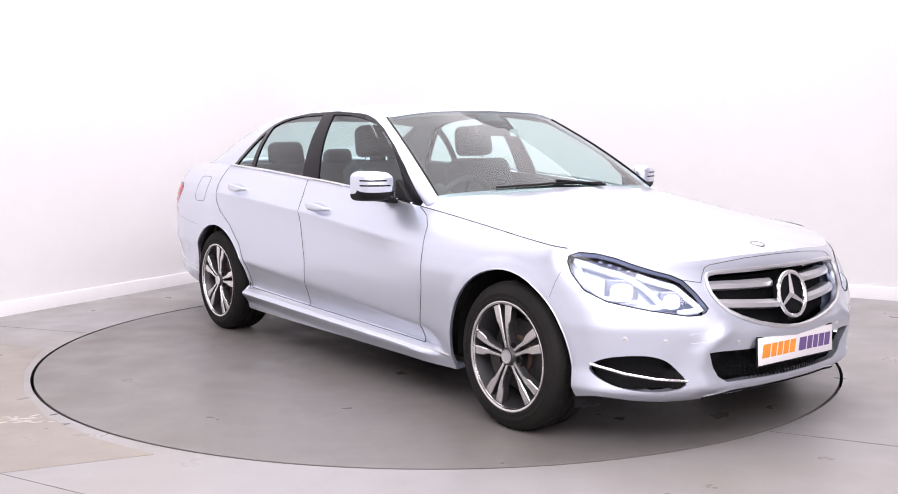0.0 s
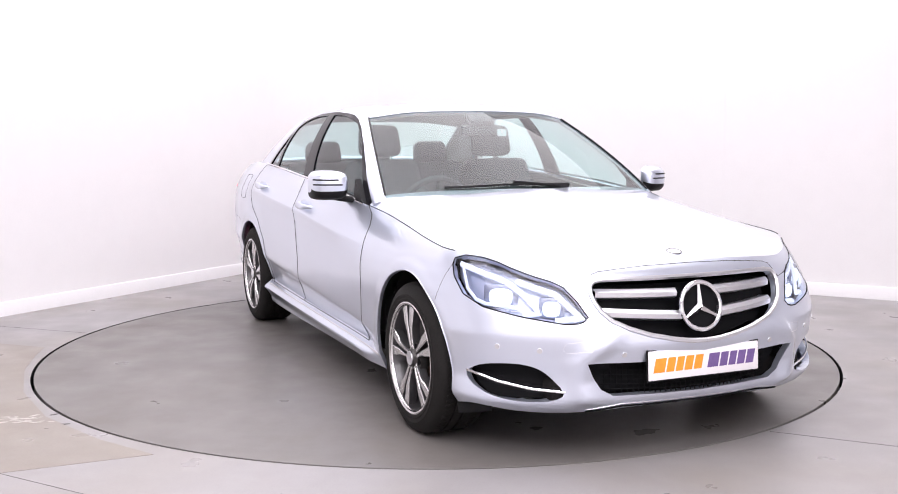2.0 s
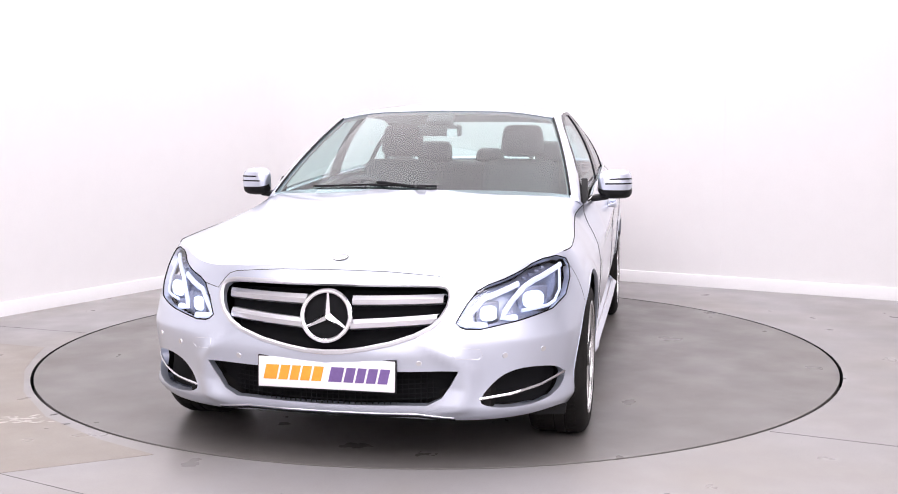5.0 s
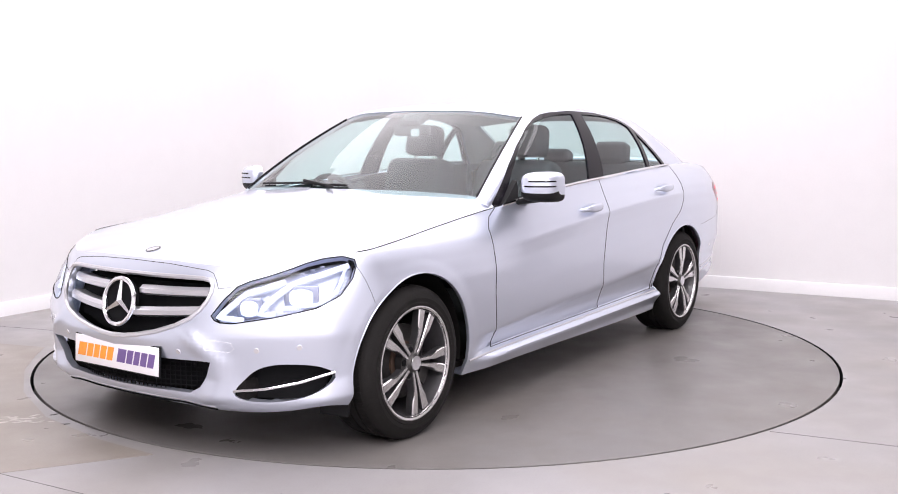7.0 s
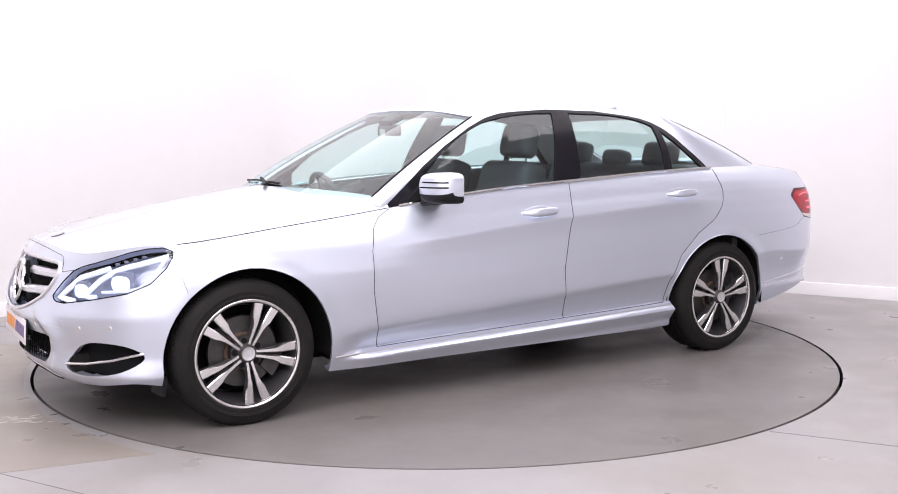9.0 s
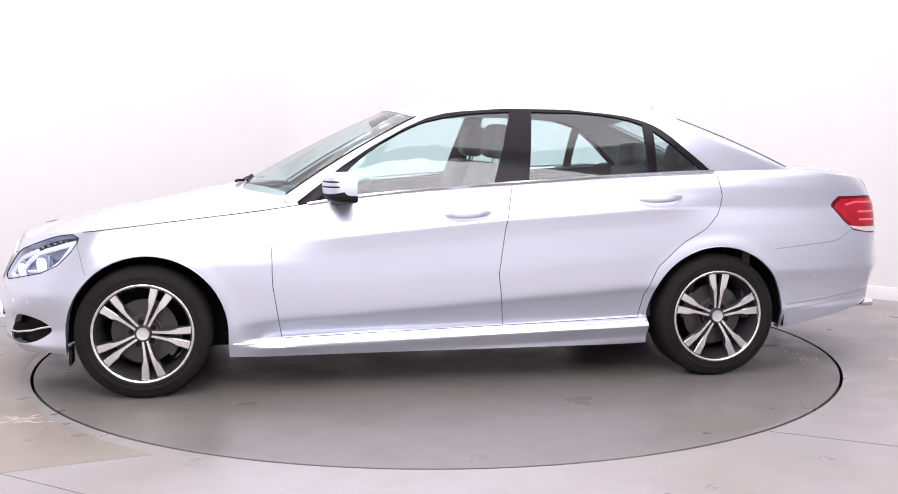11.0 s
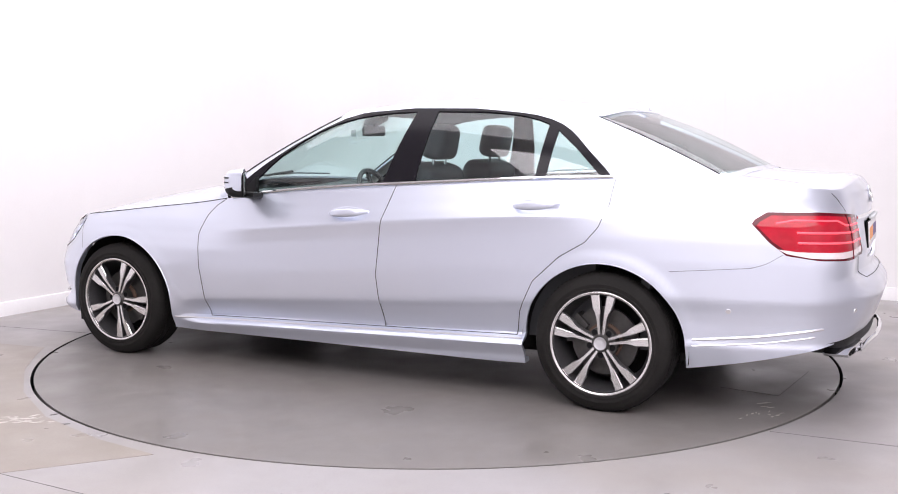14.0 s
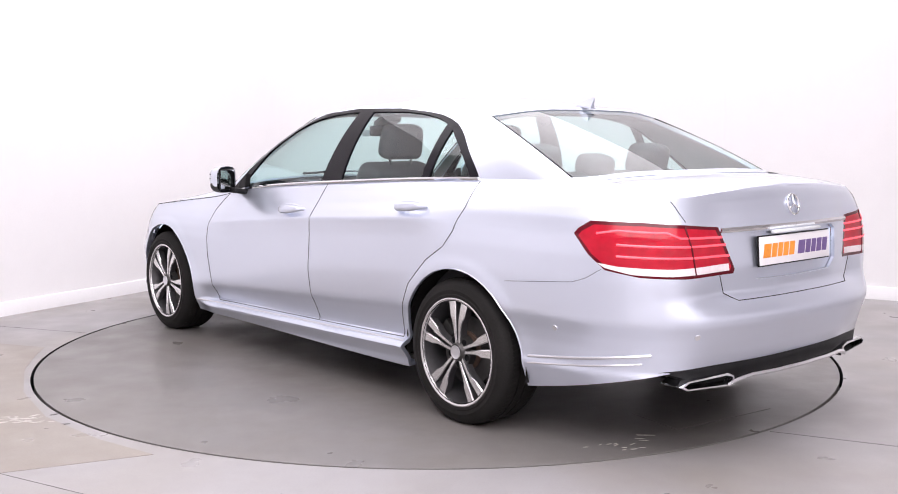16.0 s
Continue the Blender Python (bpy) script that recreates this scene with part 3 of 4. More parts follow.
if sum(f.normal.y * f.calc_area() for f in house.faces) < 0:
    bmesh.ops.reverse_faces(house, faces=house.faces[:])
sided = lambda c: c.y > 0.5 and -1.6 < c.x < 0.85
carve(house, [(.69, .80), (.705, .925), (.485, 1.095), (.335, 1.192), (.16, 1.287), (.045, 1.336), (-.07, 1.366), (-.36, 1.385), (-.70, 1.38), (-.93, 1.358), (-1.02, 1.345), (-1.10, 1.324), (-1.16, 1.300), (-1.21, 1.27), (-1.25, 1.238), (-1.30, 1.19), (-1.40, 1.10), (-1.45, 1.05), (-1.45, .90)], *XZ, DLO, sided, (0,))
carve(house, [(.60, .935), (.475, 1.057), (.385, 1.14), (.287, 1.211), (.183, 1.268), (.07, 1.313), (-.04, 1.338), (-.15, 1.354), (-.25, 1.363), (-.385, 1.367), (-.27, 1.002)], *XZ, FGLASS, sided, (DLO,))
carve(house, [(-.50, 1.367), (-.76, 1.363), (-.88, 1.352), (-.97, 1.339), (-1.04, 1.322), (-1.10, 1.300), (-1.08, 1.045), (-.45, 1.010)], *XZ, RGLASS, sided, (DLO,))
carve(house, [(-1.15, 1.272), (-1.25, 1.193), (-1.32, 1.127), (-1.39, 1.060), (-1.13, 1.049)], *XZ, QGLASS, sided, (DLO,))

pair("pillar_skin", lipped(taken(house, (0,)), 0.02), PAINT, car)
pair("window_frame", lipped(taken(house, (DLO,)), 0.012), TRIM, car, "gloss black window frame and pillar covers")
part("windscreen", joined(surface_cut(house, (SCREEN,), 0.004)), SCREENPANE, car, "green tinted windscreen")
part("rear_window", joined(surface_cut(house, (BACKLIGHT,), 0.004)), BACKPANE, car, "green tinted rear window")
pair("front_side_window", surface_cut(house, (FGLASS,), 0.006), PANE, car, "green tinted side window")
pair("rear_side_window", surface_cut(house, (RGLASS,), 0.006), PANE, car, "green tinted side window")
pair("quarter_window", surface_cut(house, (QGLASS,), 0.006), PANE, car, "green tinted quarter window")

sx = [p.x for p in roof_c]
spine = [Vector((x, 0, float(np.interp(x, [-1.345, -1.2, -.9, -.5, -.15, .05, .17], [1.380, 1.405, 1.436, 1.447, 1.438, 1.42, 1.402])))) for x in np.clip(sx, -1.345, .17)]
roof = fan(roof_c, spine, 16, .75)
part("roof", joined(roof), PAINT, car)

# shoulder between the flank and the foot of the rear pillar
bm = bmesh.new()
strip = []
for i in range(NU):
    x = TOP[i].x
    if -1.98 < x < -1.25:
        q = min(base_c, key=lambda b: abs(b.x - x) + (10 if b.y < .3 else 0))
        k = [j for j in range(len(base_c) - 1) if base_c[j].x >= x >= base_c[j + 1].x and base_c[j].y > .3]
        if k:
            a, b = base_c[k[0]], base_c[k[0] + 1]
            q = a.lerp(b, (a.x - x) / max(1e-6, a.x - b.x))
        strip.append((bm.verts.new(TOP[i] - Vector((0, 0, .001))), bm.verts.new(TOP[i].lerp(q, .5) + Vector((0, 0, .004))), bm.verts.new(q + Vector((0, -.006, .006)))))
for a, b in zip(strip, strip[1:]):
    bm.faces.new((a[0], a[1], b[1], b[0]))
    bm.faces.new((a[1], a[2], b[2], b[1]))
bmesh.ops.recalc_face_normals(bm, faces=bm.faces[:])
pair("wing_shoulder", bm, PAINT, car)

# ---- details laid on the skin ----
from mathutils.bvhtree import BVHTree

whole = bmesh.new()
for ob in car.children:
    whole.from_mesh(ob.data)
whole_skin = skinmesh.copy()
tmp = bpy.data.meshes.new("tmp")
whole_skin.to_mesh(tmp)
whole.from_mesh(tmp)
bpy.data.meshes.remove(tmp)
SKIN = BVHTree.FromBMesh(whole)
whole.free()


def hit(origin, way):
    p, n, _, _ = SKIN.ray_cast(Vector(origin), Vector(way).normalized())
    if p is None:
        p, n, _, _ = SKIN.find_nearest(Vector(origin) + Vector(way).normalized() * 1.5)
    if n.dot(Vector(way)) > 0:
        n = -n
    return p, n


def dense(pts, step=0.02):
    out = []
    for a, b in zip(pts, pts[1:]):
        k = max(1, int(math.dist(a, b) / step))
        out += [tuple(np.array(a) + (np.array(b) - np.array(a)) * i / k) for i in range(k)]
    return out + [pts[-1]]


def on_side(pts, lift=0.0):
    """Places on the flank, from (x, z)."""
    return [p + n * lift for p, n in (hit((x, 2.0, z), (0, -1, 0)) for x, z in dense(pts))]


def on_end(pts, front=True, lift=0.0):
    """Places on the nose or tail, from (y, z)."""
    s = 4.0 if front else -4.0
    return [p + n * lift for p, n in (hit((s, y, z), (-s, 0, 0)) for y, z in dense(pts))]


def on_top(pts, lift=0.0):
    return [p + n * lift for p, n in (hit((x, y, 3.0), (0, 0, -1)) for x, y in dense(pts))]


def on_oblique(axis, pts, lift=0.0, shift=0.0):
    """Places on a corner, from (distance along axis, z)."""
    a = Vector(axis[0]).normalized()
    scale = Vector(axis[0]).length
    way = Vector((a.y, -a.x, 0))
    if way.y > 0:
        way = -way
    return [p + n * lift for p, n in (hit(a * (u / scale) + Vector((0, 0, z)) - way * 4, way) for u, z in dense(pts))]


def line_part(name, pts, r, material, label="", both=True, flat=1.0, close=False):
    bm = bmesh.new()
    tube(bm, pts, r, 6, flat, close=close)
    bmesh.ops.recalc_face_normals(bm, faces=bm.faces[:])
    return pair(name, bm, material, car, label) if both else part(name, bm, material, car, label)


SHUT = 0.0018
for pts in ([(.70, .905), (.76, .87), (.80, .82), (.83, .72), (.83, .54), (.79, .2655)], [(-.36, 1.0), (-.31, .79), (-.28, .56), (-.31, .2955)],
            [(-1.462, 1.05), (-1.46, .94), (-1.42, .84), (-1.36, .77), (-1.24, .70), (-1.11, .58), (-1.04, .43), (-1.02, .315)], [(.79, .2655), (-1.02, .315)],
            ):
    line_part("shut_line", on_side(pts), SHUT, BLACK)
for pts in ([(-1.74, .66), (-2.08, .690), (-2.14, .710), (-2.20, .748)], [(1.69, .60), (1.735, .762)]):
    line_part("shut_line", on_side(pts), .0009, BLACK)
line_part("shut_line", [p + Vector((0, 0, .0015)) for i, p in enumerate(TOP) if .68 < CURVE[i, 0] < 1.73], SHUT * 1.2, BLACK)
line_part("shut_line", on_end([(0, .750), (.2, .747), (.317, .739), (.395, .732), (.425, .722), (.445, .70), (.466, .668), (.535, .680)], True), .0013, BLACK)
line_part("shut_line", on_end([(0, .62), (.40, .62), (.455, .65), (.48, .72)], False), SHUT, BLACK)
line_part("shut_line", on_top([(-1.98, .60), (-2.15, .62), (-2.28, .645)]), .0007, DARKALLOY)
line_part("shut_line", on_end([(.655, 1.0), (.648, .96), (.635, .925)], False), SHUT, BLACK)
line_part("bright_trim", [p + Vector((0, .007, .004)) for i, p in enumerate(TOP) if -1.47 < CURVE[i, 0] < .66], .006, CHROME, "chrome strip along the window line", flat=1.3)
line_part("sill_trim", on_side([(1.02, .246), (-1.05, .303)], .0), .005, SATIN, "bright sill strip", flat=1.2)
line_part("bumper_trim", on_side([(-1.84, .362), (-2.1, .392), (-2.36, .430)], .001), .006, SATIN, "bright moulding on the bumper")
line_part("bumper_trim", on_side([(-1.84, .335), (-2.1, .362), (-2.33, .395)], .0), .004, SATIN, "bright moulding on the bumper")

# fuel flap on the right rear wing
flap = [(-1.70 + .085 * math.copysign(abs(math.cos(a)) ** .35, math.cos(a)), .90 + .08 * math.copysign(abs(math.sin(a)) ** .35, math.sin(a))) for a in np.linspace(0, 2 * math.pi, 41)]
line_part("fuel_flap_joint", [Vector((p.x, -p.y, p.z)) for p in on_side(flap)], .0014, BLACK, both=False)

# rolled lips of the wheel arches
for cx, cz, r in ARCHES:
    arcp = [(cx + (r + .002) * math.cos(a), cz + (r + .002) * math.sin(a)) for a in np.linspace(.0, math.pi, 50)]
    line_part("arch_lip", on_side(arcp), .0025, PAINT)

# wheel arch liners
for cx, cz, r in [(a, b, c + .016) for a, b, c in ARCHES]:
    bm = bmesh.new()
    ring = []
    for a in np.linspace(-.15, math.pi + .15, 26):
        x, z = cx + r * math.cos(a), max(.12, cz + r * math.sin(a))
        ring.append([bm.verts.new((x, y, z)) for y in (.845 if cx > 0 else .865, .60)])
    for a, b in zip(ring, ring[1:]):
        bm.faces.new((a[0], a[1], b[1], b[0]))
    bm.faces.new([v[1] for v in ring])
    bmesh.ops.recalc_face_normals(bm, faces=bm.faces[:])
    pair("wheel_arch_liner", bm, LINER, car, "black felt wheel arch liner")

# underbody, inner bulkheads
bm = bmesh.new()
box(bm, (.02, 0, .215), (3.5, 1.16, .07), .02)
box(bm, (0, 0, .235), (2.02, 1.56, .05), .02)
# box under the tail also blocks light passing beneath the car
box(bm, (-2.05, 0, .36), (.66, 1.16, .12), .03)
box(bm, (1.95, 0, .28), (.3, 1.2, .12), .03)
for y in (-.28, .28):
    box(bm, (-.4, y, .175), (2.6, .12, .05), .02)
part("underbody", bm, LINER, car, "dark underbody")
bm = bmesh.new()
box(bm, (.98, 0, .60), (.04, 1.36, .62), .0)
part("bulkhead", bm, DASH, car)
bm = bmesh.new()
box(bm, (-1.62, 0, .64), (.04, 1.66, .7), .0)
part("bulkhead", bm, DASH, car)
bm = bmesh.new()
box(bm, (-1.72, 0, 1.045), (.42, 1.24, .02), .005)
part("parcel_shelf", bm, DASH, car, "dark parcel shelf")

# ---- lamps ----
def shell(pids, shift, material, name, label=""):
    return pair(name, surface_cut(skinmesh, pids, shift), material, car, label)


for name, c in zip(("headlamp", "headlamp"), (False, True)):
    flip = mirrored if c else (lambda b: b)
    lamp = part(name, flip(surface_cut(skinmesh, (HEADLAMP,), .001)), LENS, car, "clear lens of a lit headlamp")
    bm = surface_cut(skinmesh, (HEADLAMP,), .055)
    part("housing", flip(bm), LAMPSILVER, lamp, "silvered lamp housing")
    for pts, thick in (([(-.393, .755), (-.55, .712), (-.61, .69), (-.665, .652), (-.71, .610), (-.727, .584), (-.667, .584)], .0085),
                       ([(-.63, .704), (-.78, .659), (-.84, .610), (-.89, .570), (-.79, .560)], .0085),
                       ([(-.405, .742), (-.43, .665), (-.47, .628), (-.51, .616), (-.64, .607)], .0055)):
        bm = bmesh.new()
        tube(bm, on_oblique(HL_AXIS, pts, -.022), thick, 8, 1.4)
        bmesh.ops.recalc_face_normals(bm, faces=bm.faces[:])
        part("light_guide", flip(bm), LEDSOFT, lamp, "glowing white light guide")
    for u, z, wide, tall in ((-.565, .650, .098, .070), (-.775, .611, .072, .062)):
        p = on_oblique(HL_AXIS, [(u, z), (u, z + .001)], -.045)[0]
        bm = bmesh.new()
        box(bm, p, (.02, wide * 1.35, tall * 1.4), .009, Matrix.Rotation(radians(37), 4, "Z"))
        part("reflector", flip(bm), LAMPSILVER, lamp, "silvered lamp bezel")
        bm = bmesh.new()
        g = bmesh.ops.create_uvsphere(bm, u_segments=24, v_segments=14, radius=.5)
        for v in g["verts"]:
            q = v.co.normalized()
            v.co *= (abs(q.x) ** 3 + abs(q.y) ** 3 + abs(q.z) ** 3) ** (-1 / 3)
        bmesh.ops.scale(bm, vec=(.04, wide * .92, tall * .92), verts=g["verts"])
        bmesh.ops.transform(bm, matrix=Matrix.Translation(p + Vector((.8, .6, 0)) * .006) @ Matrix.Rotation(radians(37), 4, "Z"), verts=g["verts"])
        part("projector", flip(bm), LEDWHITE, lamp, "lit white projector lens")
    for u, z in ((-.60, .722), (-.565, .733), (-.53, .743), (-.495, .752)):
        p = on_oblique(HL_AXIS, [(u, z), (u, z + .001)], -.018)[0]
        bm = bmesh.new()
        box(bm, p, (.012, .018, .010), .003, Matrix.Rotation(radians(37), 4, "Z"))
        part("indicator_facet", flip(bm), LAMPSILVER, lamp)
    bm = bmesh.new()
    edge = on_oblique(HL_AXIS, HEAD_EDGE + HEAD_EDGE[:1], .0)
    tube(bm, edge[:-1], .0025, 6, close=True)
    part("seal", flip(bm), BLACK, lamp)
    tail = part("tail_lamp", flip(surface_cut(skinmesh, (TAILLAMP,), .0)), REDLENS, car, "red tail lamp with bright bars")
    part("rim", flip(lipped(taken(skinmesh, (TAIL_RIM,)), .012)), REDDARK, tail, "dark red lens border")
    part("reversing_lens", flip(surface_cut(skinmesh, (TAIL_WHITE,), -.001)), CLEARLENS, tail, "pale reversing lens strip")
    bm = bmesh.new()
    for pts in ([(-.93, .880), (-1.0, .893), (-1.18, .888), (-1.23, .868), (-1.40, .862)], [(-1.0, .842), (-1.20, .838), (-1.26, .836), (-1.415, .833)], [(-1.0, .800), (-1.25, .795), (-1.43, .792)]):
        bm = bmesh.new()
        tube(bm, on_oblique(TL_AXIS, pts, -.001), .0042, 6, 1.2)
        bmesh.ops.recalc_face_normals(bm, faces=bm.faces[:])
        part("light_bar", flip(bm), REDGLOW, tail, "bright red bars of the tail lamp")
    bm = bmesh.new()
    tube(bm, on_oblique(TL_AXIS, [(-1.245, .912), (-1.272, .83), (-1.292, .722)], .0), .004, 6)
    part("joint", flip(bm), REDDARK, tail)

# ---- nose ----
part("grille_back", joined(surface_cut(skinmesh, (GRILLE,), .075)), BLACK, car)
edge = on_end([(0, .703)] + [p for p in GRILLE_EDGE if p[0] >= 0] + [(0, .465)], True, .001)
line_part("grille_frame", edge, .0095, SATIN, "satin silver grille frame", flat=1.0)
for z0, z1, zw in ((.640, .648, .020), (.553, .580, .020)):
    bm = bmesh.new()
    cs = []
    for k in range(19):
        y = .088 + (.415 * (1 if z0 > .6 else .96) - .088) * k / 18
        z = z0 + (z1 - z0) * (y / .42)
        p, n = hit((4, y, z), (-1, 0, 0))
        px = p.x - .012 - .02 * (y / .42) ** 3
        cs.append([bm.verts.new((px + dx, y, z + dz)) for dx, dz in ((-.06, zw * .6), (-.01, zw), (.006, zw * .35), (.006, -zw * .55), (-.012, -zw), (-.06, -zw * .9))])
    for a, b in zip(cs, cs[1:]):
        for k in range(6):
            bm.faces.new((a[k], a[(k + 1) % 6], b[(k + 1) % 6], b[k]))
    bmesh.ops.recalc_face_normals(bm, faces=bm.faces[:])
    bm.normal_update()
    pair("grille_louvre", bm, SATIN, car, "satin silver grille louvre", angle=30)
ex, ez = 2.190, .592
bm = bmesh.new()
bmesh.ops.create_cone(bm, cap_ends=True, segments=48, radius1=.086, radius2=.084, depth=.02, matrix=pose(ex - .012, 0, ez, 0, 78, 0))
part("emblem_back", bm, BLACK, car)
bm = bmesh.new()
M = pose(ex + .006, 0, ez, 0, -12, 0)
tube(bm, [M @ Vector((0, .091 * math.cos(a), .091 * math.sin(a))) for a in np.linspace(0, 2 * math.pi, 48, endpoint=False)], .0095, 10, close=True)
for k in range(3):
    a = math.pi / 2 + k * 2 * math.pi / 3
    u, v = Vector((0, math.cos(a), math.sin(a))), Vector((0, -math.sin(a), math.cos(a)))
    tip, w = u * .088, .015
    base = [v * w, Vector((.012, 0, 0)), -v * w]
    t0, t1, t2 = [bm.verts.new(M @ (tip * 1.0 + o)) for o in (v * .004, Vector((.006, 0, 0)), -v * .004)]
    b0, b1, b2 = [bm.verts.new(M @ o) for o in base]
    bm.faces.new((b0, b1, t1, t0))
    bm.faces.new((b1, b2, t2, t1))
bmesh.ops.recalc_face_normals(bm, faces=bm.faces[:])
part("emblem", bm, CHROME, car, "round chrome emblem with three arms", angle=25)
# small round badge on the bonnet
p, n = hit((2.02, 0, 3), (0, 0, -1))
bm = bmesh.new()
bmesh.ops.create_cone(bm, cap_ends=True, segments=28, radius1=.029, radius2=.026, depth=.006, matrix=Matrix.Translation(p) @ n.to_track_quat("Z", "Y").to_matrix().to_4x4())
badge = part("bonnet_badge", bm, SATIN, car, "small round silver badge")
bm = bmesh.new()
turn = Matrix.Translation(p + n * .002) @ n.to_track_quat("Z", "Y").to_matrix().to_4x4()
tube(bm, [turn @ Vector((.029 * math.cos(a), .029 * math.sin(a), 0)) for a in np.linspace(0, 2 * math.pi, 28, endpoint=False)], .0022, 6, close=True)
part("rim", bm, DARKALLOY, badge)

part("intake_back", joined(surface_cut(skinmesh, (INTAKE,), .06)), BLACK, car)
bm = bmesh.new()
for z in np.arange(.285, .395, .018):
    w = float(np.interp(z, [.268, .295, .345, .40], [.36, .41, .45, .48]))
    tube(bm, [(2.235 - .035 - .16 * (y / .5) ** 2, y, z) for y in np.linspace(-w, w, 21)], .0022, 5)
for k in range(-22, 23):
    y = k * .021
    zl = float(np.interp(abs(y), [.36, .41, .48], [.268, .295, .39]))
    tube(bm, [(2.235 - .035 - .16 * (y / .5) ** 2, y, zl), (2.235 - .035 - .16 * (y / .5) ** 2, y, .395)], .0022, 5)
part("intake_mesh", bm, BLACK, car, "black mesh in the lower intake")
pair("fog_recess", surface_cut(skinmesh, (FOG,), .05), BLACK, car, "black side intake")
line_part("fog_strip", on_end([(.552, .289), (.66, .300), (.76, .322), (.838, .352)], True, .0), .0042, CHROME, "thin chrome strip across the side intake", flat=1.3)
line_part("splitter_strip", on_end([(0, .222), (.33, .222), (.40, .212), (.46, .206)], True, .001), .004, BLACK, "dark lower lip")
line_part("splitter_trim", on_end([(0, .232), (.33, .232), (.40, .222), (.46, .214)], True, .0), .0022, SATIN)
# sensors and washer covers
for y, z in ((.768, .458), (.64, .447), (.345, .43)):
    p, n = hit((4, y, z), (-1, 0, 0))
    bm = bmesh.new()
    bmesh.ops.create_cone(bm, cap_ends=True, segments=16, radius1=.0115, radius2=.010, depth=.005, matrix=Matrix.Translation(p) @ n.to_track_quat("Z", "Y").to_matrix().to_4x4())
    pair("parking_sensor", bm, SATIN, car)
line_part("washer_cover", on_end([(.47, .485), (.555, .475), (.565, .452), (.55, .438), (.475, .447), (.465, .465), (.47, .485)], True), .0006, SATIN)
for x, z in ((-1.99, .499),):
    p, n = hit((x, 3, z), (0, -1, 0))
    bm = bmesh.new()
    bmesh.ops.create_cone(bm, cap_ends=True, segments=16, radius1=.0125, radius2=.011, depth=.005, matrix=Matrix.Translation(p) @ n.to_track_quat("Z", "Y").to_matrix().to_4x4())
    pair("parking_sensor", bm, SATIN, car)
p, n = hit((-4, .62, .50), (1, 0, 0))
bm = bmesh.new()
bmesh.ops.create_cone(bm, cap_ends=True, segments=16, radius1=.0125, radius2=.011, depth=.005, matrix=Matrix.Translation(p) @ n.to_track_quat("Z", "Y").to_matrix().to_4x4())
pair("parking_sensor", bm, SATIN, car)


def plate(m, w=.52, h=.112):
    """A white plate with an orange and a purple row of slanted blocks."""
    bm = bmesh.new()
    box(bm, (0, 0, 0), (.008, w, h), .003)
    pl = part("number_plate", bm, PLATEWHITE, car, "white plate with orange and purple print")
    pl.matrix_basis = m
    bm = bmesh.new()
    box(bm, (-.004, 0, 0), (.008, w + .01, h + .01), .003)
    part("plate_surround", bm, PLASTIC, pl)
    wid = (.060, .045, .042, .045, .046)
    for name, material, start in (("orange_print", ORANGE, -.240), ("purple_print", PURPLE, .010)):
        bm, y = bmesh.new(), start
        for k, q in enumerate(wid):
            q = q * .965
            y0, y1, z0, z1 = y, y + q - .008, -.027, .027
            prism(bm, [(.0042, y0, z0), (.0042, y1, z0), (.0042, y1 + .012, z1), (.0042, y0 + .012, z1)], (.0012, 0, 0))
            y += q
        part(name, bm, material, pl, smooth=False)
    return pl


plate(pose(2.222, .004, .382, 0, -3, 0))

# ---- tail ----
part("plate_recess", joined(surface_cut(skinmesh, (WELL,), .016)), PAINT, car)
plate(pose(-2.494, 0, .795, 0, 0, 180) @ pose(0, 0, 0, 0, -4, 0))
line_part("boot_strip", on_end([(0, .888), (.30, .888), (.46, .886)], False, .002), .009, CHROME, "chrome strip above the plate", flat=1.2)
bm = bmesh.new()
box(bm, (-2.497, .0, .868), (.02, .34, .012), .003)
part("plate_lamp", bm, WHITEMARK, car)
bm = bmesh.new()
p, n = hit((-4, .001, .968), (1, 0, 0))
M = Matrix.Translation(p + n * .004) @ Matrix.Rotation(-math.asin(n.z) * -1, 4, "Y")
tube(bm, [M @ Vector((0, .040 * math.cos(a), .040 * math.sin(a))) for a in np.linspace(0, 2 * math.pi, 36, endpoint=False)], .0045, 8, close=True)
for k in range(3):
    a = math.pi / 2 + k * 2 * math.pi / 3
    tube(bm, [M @ Vector((-.002, 0, 0)), M @ Vector((0, .039 * math.cos(a), .039 * math.sin(a)))], .005, 6, .8)
part("boot_emblem", bm, CHROME, car, "round chrome emblem on the boot")
# black rear apron with chrome edge and exhaust trims
bm = bmesh.new()
cs = []
for i in range(NU):
    x, y = CURVE[i, 0], CURVE[i, 1]
    if x < -2.40:
        zb = CURVE[i, 3]
        d = inset(x, y, zb + .005)
        f = smooth_step(-2.40, -2.50, x)
        cs.append([bm.verts.new((x - NRM[i, 0] * (d + k), max(0, y - NRM[i, 1] * (d + k)), zb + .012 - dz * f)) for k, dz in ((.004, 0), (-.002, .012), (.002, .05), (.035, .085), (.16, .10), (.2, .0))])
for a, b in zip(cs, cs[1:]):
    for k in range(5):
        bm.faces.new((a[k], a[k + 1], b[k + 1], b[k]))
bmesh.ops.recalc_face_normals(bm, faces=bm.faces[:])
